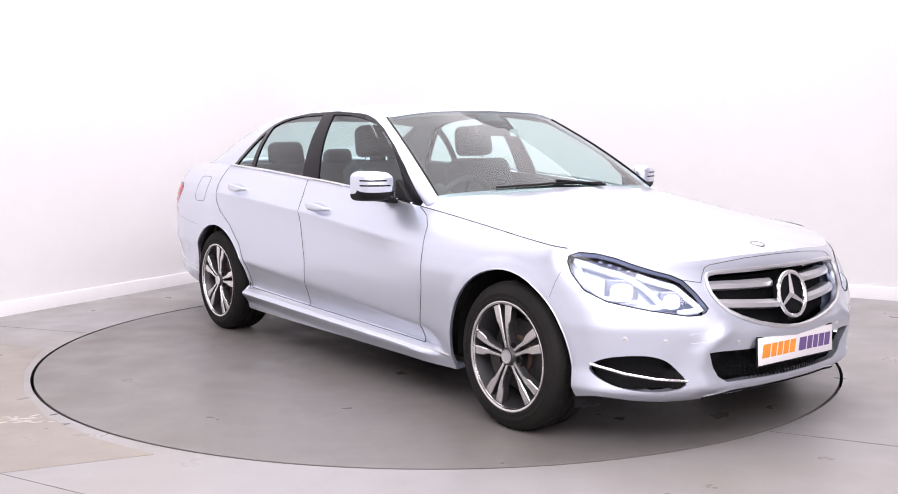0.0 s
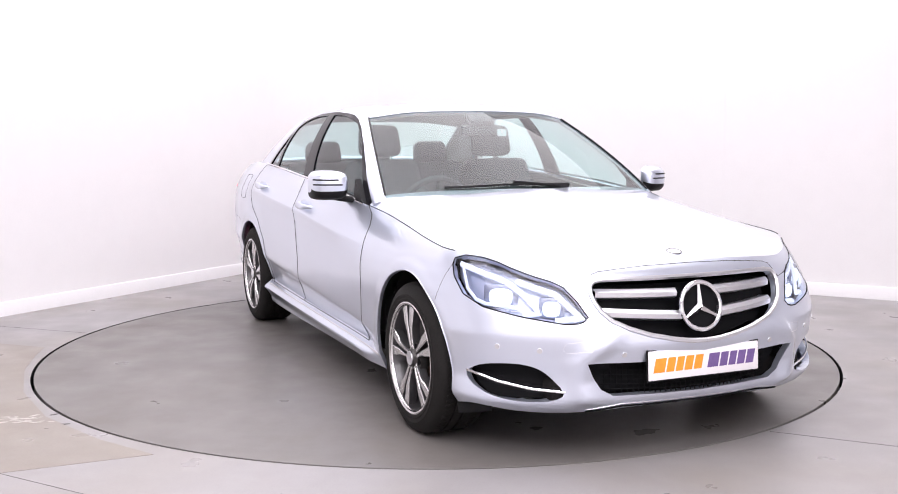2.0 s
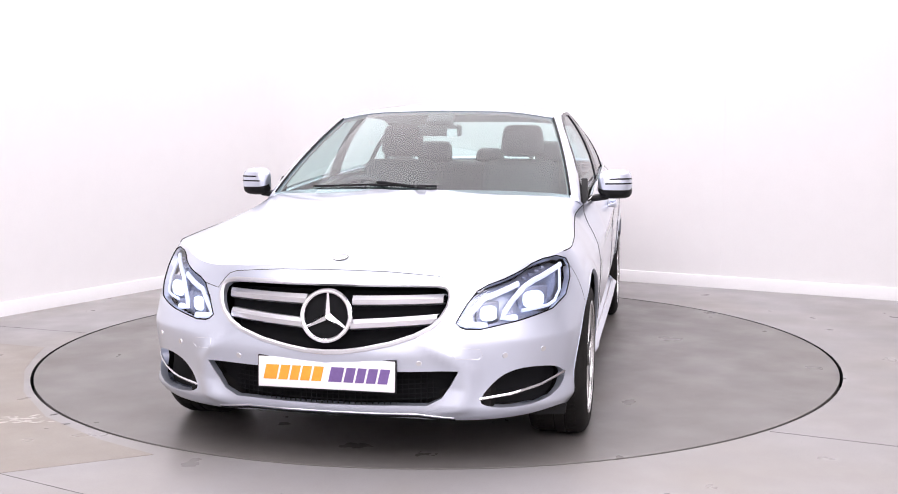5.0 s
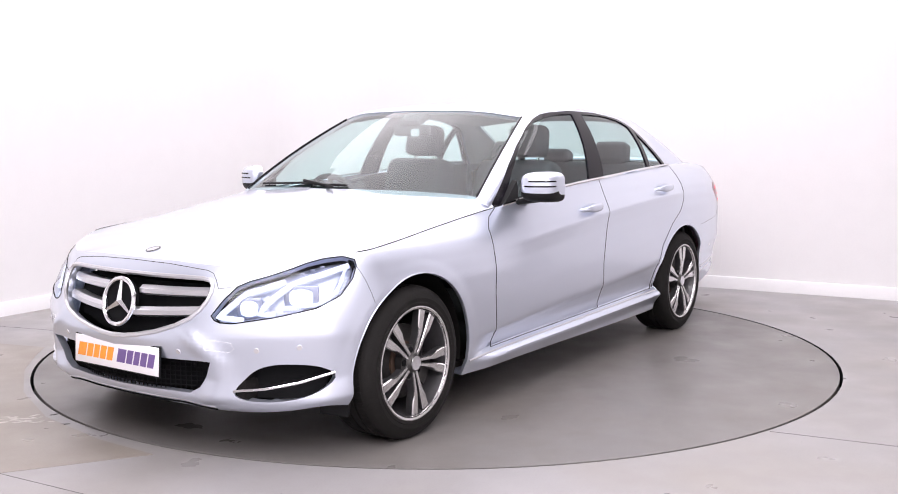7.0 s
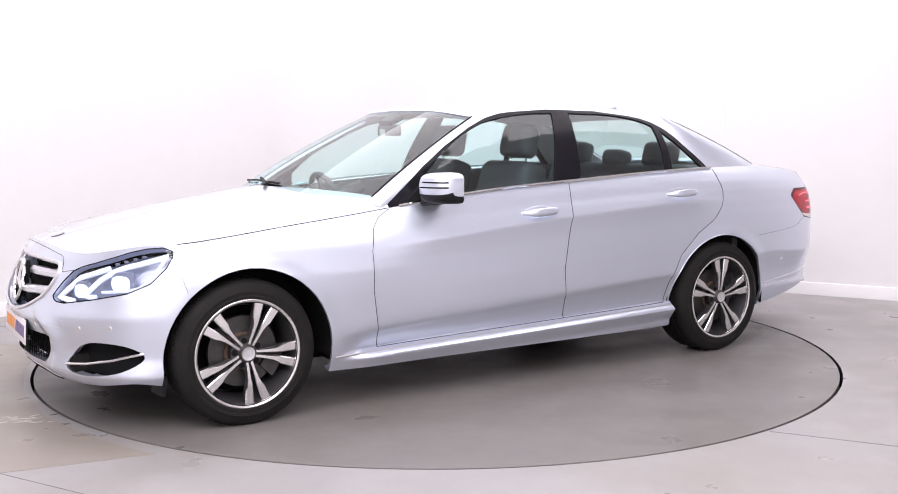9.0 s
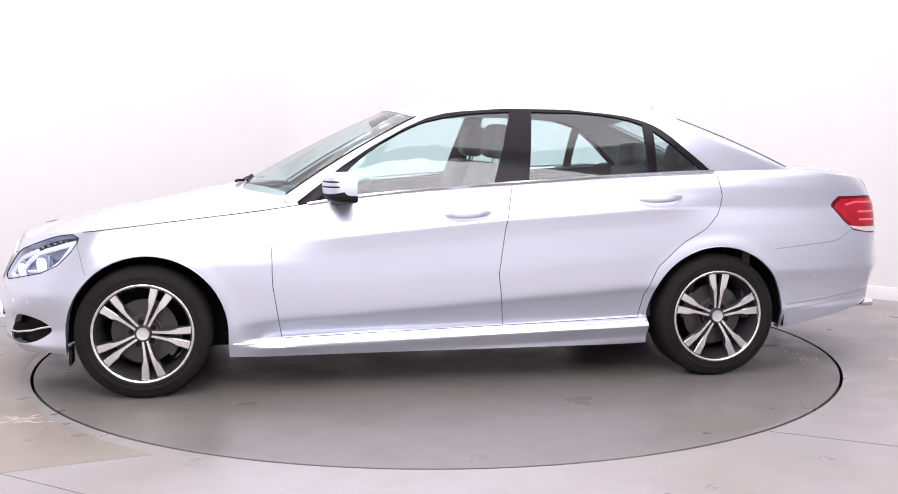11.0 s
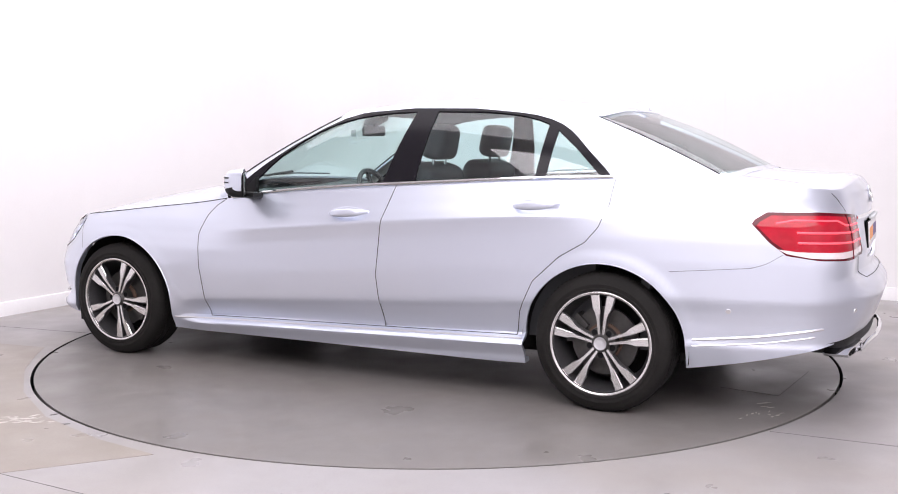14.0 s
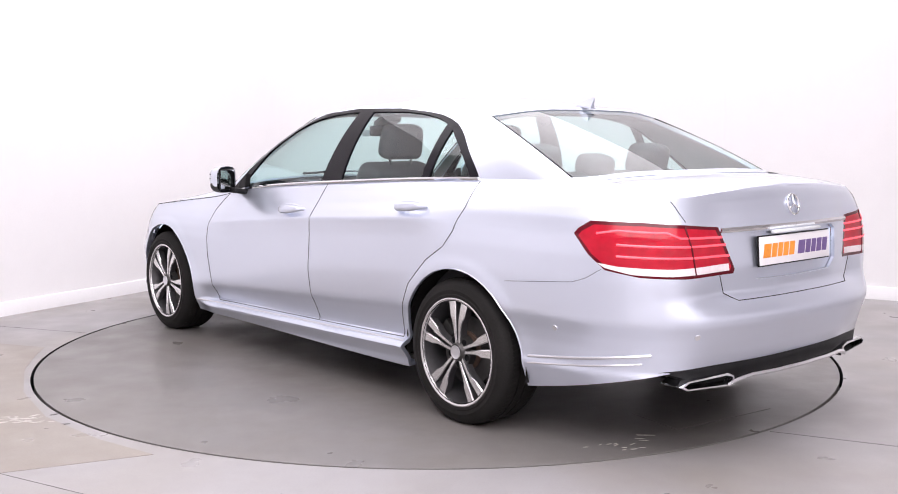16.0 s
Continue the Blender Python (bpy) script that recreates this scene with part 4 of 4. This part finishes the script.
part("rear_apron", joined(bm), PLASTIC, car, "black lower apron")
line_part("apron_trim", [(-2.545, 0, .325), (-2.538, .2, .325), (-2.52, .33, .325), (-2.505, .40, .314), (-2.49, .44, .297)], .010, CHROME, "chrome edge of the rear apron")
bm = bmesh.new()
out = [(.40, .290), (.66, .302), (.680, .316), (.655, .336), (.45, .345), (.41, .330)]
cy, cz = .535, .318
def tip_x(y):
    return -2.497 + .35 * max(0, y - .42) ** 1.6
ringo = [bm.verts.new((tip_x(y), y, z)) for y, z in out]
ringi = [bm.verts.new((tip_x(y) - .002, cy + (y - cy) * .92, cz + (z - cz) * .70)) for y, z in out]
ringb = [bm.verts.new((tip_x(y) + .10, cy + (y - cy) * .88, cz + (z - cz) * .6)) for y, z in out]
ringf = [bm.verts.new((tip_x(y) + .10, y, z)) for y, z in out]
for k in range(6):
    j = (k + 1) % 6
    for a, b in ((ringf, ringo), (ringo, ringi), (ringi, ringb)):
        bm.faces.new((a[k], a[j], b[j], b[k]))
bm.faces.new(ringb)
bmesh.ops.recalc_face_normals(bm, faces=bm.faces[:])
pair("exhaust_trim", bm, CHROME, car, "flat chrome exhaust trim", angle=60)

# aerial fin
bm = bmesh.new()
prism(bm, [(-1.29, -.014, 1.392), (-1.41, -.018, 1.371), (-1.41, .018, 1.371), (-1.29, .014, 1.392)], (-.0, 0, .006))
vs = [bm.verts.new(p) for p in ((-1.29, 0, 1.398), (-1.40, -.014, 1.376), (-1.40, .014, 1.376), (-1.40, 0, 1.428), (-1.412, 0, 1.425))]
for f in ((0, 3, 1), (0, 2, 3), (3, 4, 1), (3, 2, 4), (1, 4, 2)):
    bm.faces.new([vs[k] for k in f])
bmesh.ops.recalc_face_normals(bm, faces=bm.faces[:])
part("roof_aerial", bm, PAINT, car, "silver fin aerial")

# ---- door handles and mirrors ----
for x, z in ((-.125, .853), (-1.12, .918)):
    p, n = hit((x, 3, z), (0, -1, 0))
    bm = bmesh.new()
    g = bmesh.ops.create_uvsphere(bm, u_segments=24, v_segments=10, radius=1)
    bmesh.ops.scale(bm, vec=(.118, .006, .042), verts=g["verts"])
    bmesh.ops.translate(bm, vec=p - n * .003, verts=g["verts"])
    pair("handle_cup", bm, PAINT, car)
    bm = bmesh.new()
    secs = []
    for q in np.linspace(-1, 1, 21):
        high = .005 + .0155 * (1 - abs(q) ** 2.6)
        deep = p.y - .006 + .044 * (1 - abs(q) ** 4)
        c = Vector((x + q * .115, deep, z + .011 - q * .115 * .055))
        secs.append([bm.verts.new(c + Vector((0, .007 * math.cos(a), high * math.sin(a)))) for a in np.linspace(0, 2 * math.pi, 12, endpoint=False)])
    for a, b in zip(secs, secs[1:]):
        for k in range(12):
            bm.faces.new((a[k], a[(k + 1) % 12], b[(k + 1) % 12], b[k]))
    bm.faces.new(secs[0])
    bm.faces.new(secs[-1])
    bmesh.ops.recalc_face_normals(bm, faces=bm.faces[:])
    pair("door_handle", bm, PAINT, car, "silver bow door handle")
for side in (1, -1):
    turned = mirrored if side < 0 else (lambda b: b)

    def flip(b):
        """Sweeps the outer end back and sets the piece on its side."""
        for v in b.verts:
            y = .875 + (v.co.y - .85) * .80
            v.co = Vector((v.co.x + .062 - .33 * (y - .96), y, .93 + (v.co.z - .93) * 1.09))
        return turned(b)

    bm = bmesh.new()
    prof = [(.850, .965, 1.030, .436, .460), (.865, .945, 1.048, .430, .490), (.89, .934, 1.058, .423, .508), (.93, .929, 1.063, .413, .516), (.98, .928, 1.063, .401, .518),
            (1.02, .929, 1.060, .391, .514), (1.042, .934, 1.052, .387, .502), (1.055, .945, 1.038, .388, .480), (1.060, .962, 1.018, .393, .452)]
    rings = []
    for y, z0, z1, x0, x1 in prof:
        zc, zh = (z0 + z1) / 2, (z1 - z0) / 2
        ring = []
        for a in np.linspace(-math.pi / 2, math.pi / 2, 17):
            ring.append(bm.verts.new((x0 + (x1 - x0) * abs(math.cos(a)) ** .55, y, zc + zh * math.copysign(abs(math.sin(a)) ** .6, math.sin(a)))))
        rings.append(ring)
    for a, b in zip(rings, rings[1:]):
        for k in range(16):
            f = bm.faces.new((a[k], a[k + 1], b[k + 1], b[k]))
            f.material_index = 1 if k < 7 else 0
    bm.faces.new(rings[-1])
    bm.faces.new(rings[0][::-1])
    bmesh.ops.recalc_face_normals(bm, faces=bm.faces[:])
    mir = part("wing_mirror", flip(bm), [PAINT, PLASTIC], car, "silver wing mirror with a black lower shell")
    bm = bmesh.new()
    box(bm, (.411, .955, .995), (.012, .180, .112), .005, Matrix.Rotation(radians(13.5), 4, "Z"))
    part("bezel", flip(bm), PLASTIC, mir)
    bm = bmesh.new()
    box(bm, (.4042, .9534, .997), (.004, .164, .096), .0015, Matrix.Rotation(radians(13.5), 4, "Z"))
    part("mirror_glass", flip(bm), MIRROR, mir)
    bm = bmesh.new()
    for z, y0 in ((1.022, .925), (1.000, .900)):
        tube(bm, [(float(np.interp(y, [q[0] for q in prof], [q[4] for q in prof])) + .0005, y, z) for y in np.linspace(y0, 1.056, 18)], .0038, 6)
    part("indicator_strip", flip(bm), TRIM, mir, "dark indicator strip")
    bm = bmesh.new()
    box(bm, (.49, .865, .932), (.11, .14, .030), .012, Matrix.Rotation(radians(8), 4, "X"))
    prism(bm, [(.50, .80, .93), (.64, .80, .915), (.50, .79, 1.03)], (0, .03, 0))
    part("foot", turned(bm), PLASTIC, mir)

# ---- seals round the screens ----
side_i = [i for i, v in enumerate(STEPS) if abs(v - 2) < 1e-6][0]
back_i = [i for i, v in enumerate(STEPS) if abs(v - 8) < 1e-6][0]
for i, kk, top in ((side_i, range(1, NW), [rows[j][NW - 1].co.copy() for j in range(side_i, -1, -1)]),
                   (back_i, range(1, NW), [rows[j][NW - 1].co.copy() for j in range(back_i, len(rows))])):
    line_part("screen_seal", [rows[i][k].co.copy() for k in kk], .0055 if i == side_i else .003, TRIM, "black rubber screen seal")

# ---- wipers and cowl ----
bm = bmesh.new()
cs = [[bm.verts.new((x, y, z)) for x, z in ((xc - .02, .925), (xc + .03, .938), (xc + .05, .945), (xc + .05, .92))] for y, xc in ((yy, 1.0 - .30 * abs(yy / .75) ** 2.4) for yy in np.linspace(-.48, .48, 31))]
for a, b in zip(cs, cs[1:]):
    for k in range(3):
        bm.faces.new((a[k], a[k + 1], b[k + 1], b[k]))
bmesh.ops.recalc_face_normals(bm, faces=bm.faces[:])
part("cowl", bm, PLASTIC, car, "black cowl under the windscreen")
bm = bmesh.new()
tube(bm, on_end([(-.50, .990), (-.20, 1.002), (.14, .998)], True, .009), .006, 6)
tube(bm, on_end([(.10, .985), (-.16, 1.010)], True, .014), .008, 6)
part("wiper", bm, PLASTIC, car, "black windscreen wiper")

# ---- cabin ----
pair("pillar_trim", surface_cut(house, (0,), .026), HEADLINER, car, "grey cabin pillar trim")
inner = fan([p + Vector((0, -.01, -.03)) for p in roof_c], [p + Vector((0, 0, -.03)) for p in spine], 10, .75)
part("headliner", joined(inner), HEADLINER, car, "grey headliner")
bm = bmesh.new()
for y in (.775,):
    prism(bm, [(.80, y, .30), (-1.35, y, .30), (-1.40, y, 1.047), (-.4, y, 1.007), (.62, y, .90), (.80, y, .86)], (0, -.04, 0))
pair("door_card", bm, DASH, car, "dark inner door trim")
bm = bmesh.new()
cs = []
for y in np.linspace(-.70, .70, 25):
    hump = .035 * math.exp(-((y + .37) / .17) ** 2)
    cs.append([bm.verts.new((x - .16 * abs(y / .7) ** 3, y, z - .012)) for x, z in ((.96, .93), (.86, .945), (.68, .945 + hump), (.58, .91 + hump), (.56, .80), (.64, .55))])
for a, b in zip(cs, cs[1:]):
    for k in range(5):
        bm.faces.new((a[k], a[k + 1], b[k + 1], b[k]))
bmesh.ops.recalc_face_normals(bm, faces=bm.faces[:])
part("dashboard", bm, DASH, car, "dark dashboard")
bm = bmesh.new()
M = pose(.44, -.37, .86, 0, -64, 0)
tube(bm, [M @ Vector((.185 * math.cos(a), .185 * math.sin(a), 0)) for a in np.linspace(0, 2 * math.pi, 40, endpoint=False)], .016, 8, close=True)
for a in (0, math.pi, -math.pi / 2):
    tube(bm, [M @ Vector((0, 0, -.02)), M @ Vector((.18 * math.sin(a), .18 * math.cos(a), 0)) if a != -math.pi / 2 else M @ Vector((.18, 0, 0))], .016, 6, .6)
tube(bm, [M @ Vector((0, 0, -.03)), M @ Vector((0, 0, .22))], .04, 10)
part("steering_wheel", bm, DASH, car, "dark leather steering wheel")


def shaped(bm, c, s, bevel, tilt=0.0, taper=1.0):
    """A padded block: rounded, tapered to its top, tilted back."""
    vs = box(bm, (0, 0, 0), s, bevel, seg=4)
    for v in vs:
        f = 1 + (taper - 1) * (v.co.z / s[2] + .5)
        v.co.y *= f
        v.co.x += .03 * (1 - (2 * v.co.y / s[1]) ** 2) * (1 if v.co.x < 0 else -.6) * -1
    bmesh.ops.transform(bm, matrix=Matrix.Translation(c) @ Matrix.Rotation(radians(tilt), 4, "Y"), verts=vs)


for y in (.37, -.37):
    seat = empty("front_seat", car)
    bm = bmesh.new()
    shaped(bm, (.10, y, .50), (.54, .52, .18), .06, -6)
    part("cushion", bm, LEATHER, seat)
    bm = bmesh.new()
    shaped(bm, (-.26, y, .80), (.16, .52, .62), .06, -17, .84)
    part("backrest", bm, LEATHER, seat)
    bm = bmesh.new()
    shaped(bm, (-.375, y, 1.215), (.10, .265, .185), .045, -12, .88)
    part("headrest", bm, LEATHER, seat)
    for d in (-.07, .07):
        bm = bmesh.new()
        tube(bm, [(-.36, y + d, 1.06), (-.375, y + d, 1.17)], .008, 8)
        part("post", bm, CHROME, seat)
bench = empty("rear_bench", car)
bm = bmesh.new()
shaped(bm, (-1.05, 0, .48), (.5, 1.3, .2), .06, -6)
part("cushion", bm, LEATHER, bench)
bm = bmesh.new()
shaped(bm, (-1.36, 0, .80), (.16, 1.34, .56), .06, -20, .96)
part("backrest", bm, LEATHER, bench)
for y, h in ((.40, .15), (0, .10), (-.40, .15)):
    bm = bmesh.new()
    shaped(bm, (-1.42, y, 1.055 + h / 2), (.10, .255 if y else .21, h), .04, -14, .9)
    part("headrest", bm, LEATHER, bench)
bm = bmesh.new()
box(bm, (.25, .0, 1.275), (.03, .24, .062), .014, seg=3)
tube(bm, [(.25, 0, 1.29), (.22, 0, 1.345)], .012, 8)
box(bm, (.235, 0, 1.335), (.10, .15, .035), .012, Matrix.Rotation(radians(27), 4, "Y"))
part("interior_mirror", bm, DASH, car, "dark interior mirror and sensor housing")
bm = bmesh.new()
box(bm, (.34, .085, 1.262), (.002, .055, .04), .0)
part("windscreen_sticker", bm, WHITEMARK, car)

# ---- wheels ----
RIM_R = .237


def wheel(x, y, turn, front):
    w = empty("wheel", car, pose(x, y, AXLE_Z, 0, 0, 0 if y > 0 else 180))
    s = 1 if y > 0 else -1
    bm = bmesh.new()
    R = .3195
    prof = [(.222, .0), (.238, .004), (.250, .006), (.254, .0035), (.262, .005), (.270, .006), (.274, .0035), (.288, .001), (.306, -.010), (.315, -.023), (R - .001, -.045), (R, -.075)]
    prof += [(R, -.077), (R - .007, -.079), (R - .007, -.085), (R, -.087), (R, -.120), (R - .007, -.122), (R - .007, -.128), (R, -.130), (R, -.160), (R - .001, -.19), (.312, -.215), (.303, -.228), (.27, -.236), (.222, -.236)]
    lathe(bm, prof, 72)
    bmesh.ops.recalc_face_normals(bm, faces=bm.faces[:])
    part("tyre", bm, RUBBER, w, "black worn road tyre")
    bm = bmesh.new()
    ring = [(.314, -.022), (.319, -.045)]
    for k in range(84):
        a = 2 * math.pi * k / 84
        for sh in (0, 1):
            y0, y1 = ((-.038, -.074), (-.195, -.165))[sh]
            vs = box(bm, (0, 0, 0), (.010, abs(y1 - y0), .004), 0)
            bmesh.ops.transform(bm, matrix=Matrix.Rotation(-a - sh * .03, 4, "Y") @ Matrix.Translation((0, (y0 + y1) / 2, R - .0012)) @ Matrix.Rotation(.25, 4, "Z"), verts=vs)
    tagged(part("tread", bm, RUBBER, w), kind="stuff")
    bm = bmesh.new()
    lathe(bm, [(.238, -.002), (.239, .003), (.233, .005), (.226, .002), (.222, -.008), (.218, -.03), (.205, -.06), (.20, -.20), (.236, -.225)], 64)
    for f in bm.faces:
        if f.calc_center_median().y < -.006:
            f.material_index = 1
    bmesh.ops.recalc_face_normals(bm, faces=bm.faces[:])
    rim = part("rim", bm, [ALLOY, DARKALLOY], w, "polished alloy rim")
    # paired spokes
    for k in range(5):
        for d in (-1, 1):
            a = radians(turn + 72 * k)
            u, v = Vector((math.cos(a), 0, math.sin(a))), Vector((-math.sin(a), 0, math.cos(a)))
            bm = bmesh.new()
            secs = []
            for r, off, wd, yy in ((.036, .0095, .0065, -.012), (.075, .0125, .0070, -.008), (.115, .0165, .0085, -.005), (.138, .0205, .0125, -.004), (.155, .0265, .0170, -.004), (.19, .0325, .0190, -.006), (.227, .0400, .0215, -.007)):
                c = u * r + v * (off * d) + Vector((0, yy, 0))
                secs.append([bm.verts.new(c + v * (wd * q * (1 if d > 0 else -1)) + Vector((0, e, 0))) for q, e in ((-1, -.004), (-.75, 0), (.85, 0), (1.05, -.005), (.9, -.04), (-.9, -.04))])
            for p, q in zip(secs, secs[1:]):
                for j in range(6):
                    f = bm.faces.new((p[j], p[(j + 1) % 6], q[(j + 1) % 6], q[j]))
                    f.material_index = 0 if j in (0, 1, 2) else 1
            bm.faces.new(secs[0])
            bm.faces.new(secs[-1][::-1])
            bmesh.ops.recalc_face_normals(bm, faces=bm.faces[:])
            part("spoke", bm, [ALLOY, DARKALLOY], rim, angle=25)
        a = radians(turn + 72 * k)
        a2 = a + radians(36)
        # bolt pockets: a black plug stands for their shaded depth
        bm = bmesh.new()
        bmesh.ops.create_cone(bm, cap_ends=True, segments=12, radius1=.0135, radius2=.0130, depth=.02, matrix=pose(.056 * math.cos(a2), -.0285, .056 * math.sin(a2), 90, 0, 0))
        part("wheel_bolt", bm, BLACK, rim)
    bm = bmesh.new()
    lathe(bm, [(.074, -.055), (.072, -.022), (.045, -.020), (.039, -.008), (.035, -.002), (.001, .0)], 32)
    bmesh.ops.recalc_face_normals(bm, faces=bm.faces[:])
    part("hub", bm, STEEL, rim, "silver hub with a round cap")
    bm = bmesh.new()
    lathe(bm, [(.030, -.001), (.029, .0025), (.024, .0025), (.023, .002), (.012, .003), (.0005, .0035)], 32)
    bmesh.ops.recalc_face_normals(bm, faces=bm.faces[:])
    part("cap", bm, SATIN, rim, "silver hub cap")
    bm = bmesh.new()
    lathe(bm, [(.03, -.075), (.155, -.075), (.155, -.10), (.03, -.10)], 48)
    bmesh.ops.recalc_face_normals(bm, faces=bm.faces[:])
    part("brake_disc", bm, STEEL, w)
    bm = bmesh.new()
    lathe(bm, [(.085, -.10), (.085, -.066), (.03, -.064)], 32)
    bmesh.ops.recalc_face_normals(bm, faces=bm.faces[:])
    part("disc_bell", bm, RUST, w, "rusty disc bell")
    bm = bmesh.new()
    mid = radians(200 if front else 20) if s > 0 else radians(-20 if front else 160)
    arcp = [mid + q for q in np.linspace(-.42, .42, 9)]
    prism(bm, [(.175 * math.cos(q), -.055, .175 * math.sin(q)) for q in arcp] + [(.10 * math.cos(q), -.055, .10 * math.sin(q)) for q in arcp[::-1]], (0, -.07, 0))
    part("caliper", bm, STEEL, w, "grey brake caliper")
    # black disc stands in for the shade inside the wheel
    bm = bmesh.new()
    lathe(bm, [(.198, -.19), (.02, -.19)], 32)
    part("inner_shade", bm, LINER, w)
    return w


wheel(FRONT_AXLE, .905, 115, True)
wheel(REAR_AXLE, .905, 92, False)
wheel(FRONT_AXLE, -.905, 80, True)
wheel(REAR_AXLE, -.905, 100, False)

# ---- floor joints and worn patches ----
floor_strip("floor_patch", [(-3.9, 0.55), (-2.335, -0.03), (-2.30, -.25), (-2.22, -.60), (-2.03, -1.08), (-1.75, -1.52), (-1.40, -1.86), (-1.12, -2.06), (-3.0, -2.85)], PATCH, "tan worn strip of flooring", .0015)


def joint(name, p, q, w=.004, label="thin dark joint between two floor sheets"):
    p, q = Vector((*p, 0)), Vector((*q, 0))
    d = (q - p).normalized().cross(Vector((0, 0, 1))) * w
    return floor_strip(name, [(v.x, v.y) for v in (p - d, q - d, q + d, p + d)], DARKJOINT, label, .001)


DARKJOINT = plain("dark_floor_joint", (0.10, 0.095, 0.092), 0.7)
joint("floor_joint", (1.40, -1.785), (4.2, -3.12), .0015)
joint("floor_joint", (-2.235, .405), (-3.30, .80), .0015)
joint("floor_joint", (-1.70, -2.235), (-.60, -2.86), .0015)

bm = bmesh.new()
prism(bm, [(-.79, 1.55, -.005), (-.92, 1.81, -.005), (-1.44, 1.51, -.005), (-1.32, 1.28, -.005)], (0, 0, .0065))
part("hatch_cover", bm, DISC, table, "flush grey hatch cover", smooth=False)
bm = bmesh.new()
tube(bm, [(-.79, 1.55, -.001), (-.92, 1.81, -.001), (-1.44, 1.51, -.001), (-1.32, 1.28, -.001)], .0022, 6, close=True)
part("hatch_joint", bm, DARKJOINT, table, "dark joint round the hatch")

# black deflectors before the front wheels
bm = bmesh.new()
prism(bm, [(1.80, .70, .155), (1.79, .835, .160), (1.785, .845, .24), (1.80, .70, .24)], (-.012, 0, 0))
pair("air_deflector", bm, PLASTIC, car, "black rubber deflector")

# pale scratches and dark specks on the floor
PALE = plain("pale_scratch", (0.55, 0.52, 0.49), 0.7)


def flecks(name, spots, spread, count, size, material, parent, label, seed):
    rng, bm = random.Random(seed), bmesh.new()
    for cx, cy in spots:
        for _ in range(count):
            x, y, a, s = cx + rng.gauss(0, spread), cy + rng.gauss(0, spread * .6), rng.uniform(-.5, .9), size * rng.uniform(.4, 1.4)
            u, v = Vector((math.cos(a), math.sin(a), 0)) * s, Vector((-math.sin(a), math.cos(a), 0)) * s * rng.uniform(.12, .4)
            c = Vector((x, y, 0))
            pts = [c - u, c - u * .3 - v, c + u * .6 - v * .7, c + u, c + u * .4 + v, c - u * .5 + v * .8]
            prism(bm, [(p.x, p.y, -.003) for p in pts], (0, 0, .0048 if parent is None else .0038))
    ob = part(name, bm, material, parent, label, smooth=False)
    return tagged(ob, label, "" if parent else "floor", kind="stuff")


flecks("floor_scratches", [(-1.93, -1.56), (-1.86, -1.55), (-1.80, -1.58)], .05, 9, .022, PALE, None, "pale scratches scattered on the worn floor", 3)
flecks("floor_specks", [(-1.712, -1.473), (-1.625, -1.633), (-1.68, -1.70)], .012, 1, .016, DARKJOINT, None, "small dark specks scattered on the floor", 5)
flecks("disc_scratches", [(-.74, 1.866), (-.56, 1.997), (-.653, 2.041), (-1.05, 1.68)], .035, 5, .02, PALE, table, "pale scratches on the disc", 8)


# ---- what moves: the turntable and the car that stands on it ----
TURN = [(0.0, 0.0), (0.5, -0.90), (1.0, -3.50), (1.5, -7.44), (2.0, -13.31), (2.5, -19.07), (3.0, -25.23), (3.5, -31.03), (4.0, -37.24), (4.5, -43.02),
        (5.0, -49.21), (5.7, -57.3), (6.4, -65.3), (7.0, -72.2), (7.5, -77.93), (8.0, -83.85), (8.5, -89.35), (9.0, -95.37), (9.8, -104.5), (10.7, -114.75),
        (11.5, -123.85), (12.0, -129.90), (12.5, -135.61), (13.0, -141.67), (13.5, -147.40), (14.0, -153.34), (14.5, -159.12), (15.0, -165.13), (15.5, -170.82), (16.0, -176.86)]


def motions():
    walk(table, [(t, pose(0, 0, 0, 0, 0, a)) for t, a in TURN])
    walk(car, [(t, pose(0, 0, 0, 0, 0, a) @ pose(0.1454, -0.0486, 0.0, 0, 0, -53.25) @ pose(0, 0.008, 0)) for t, a in TURN])


motions()
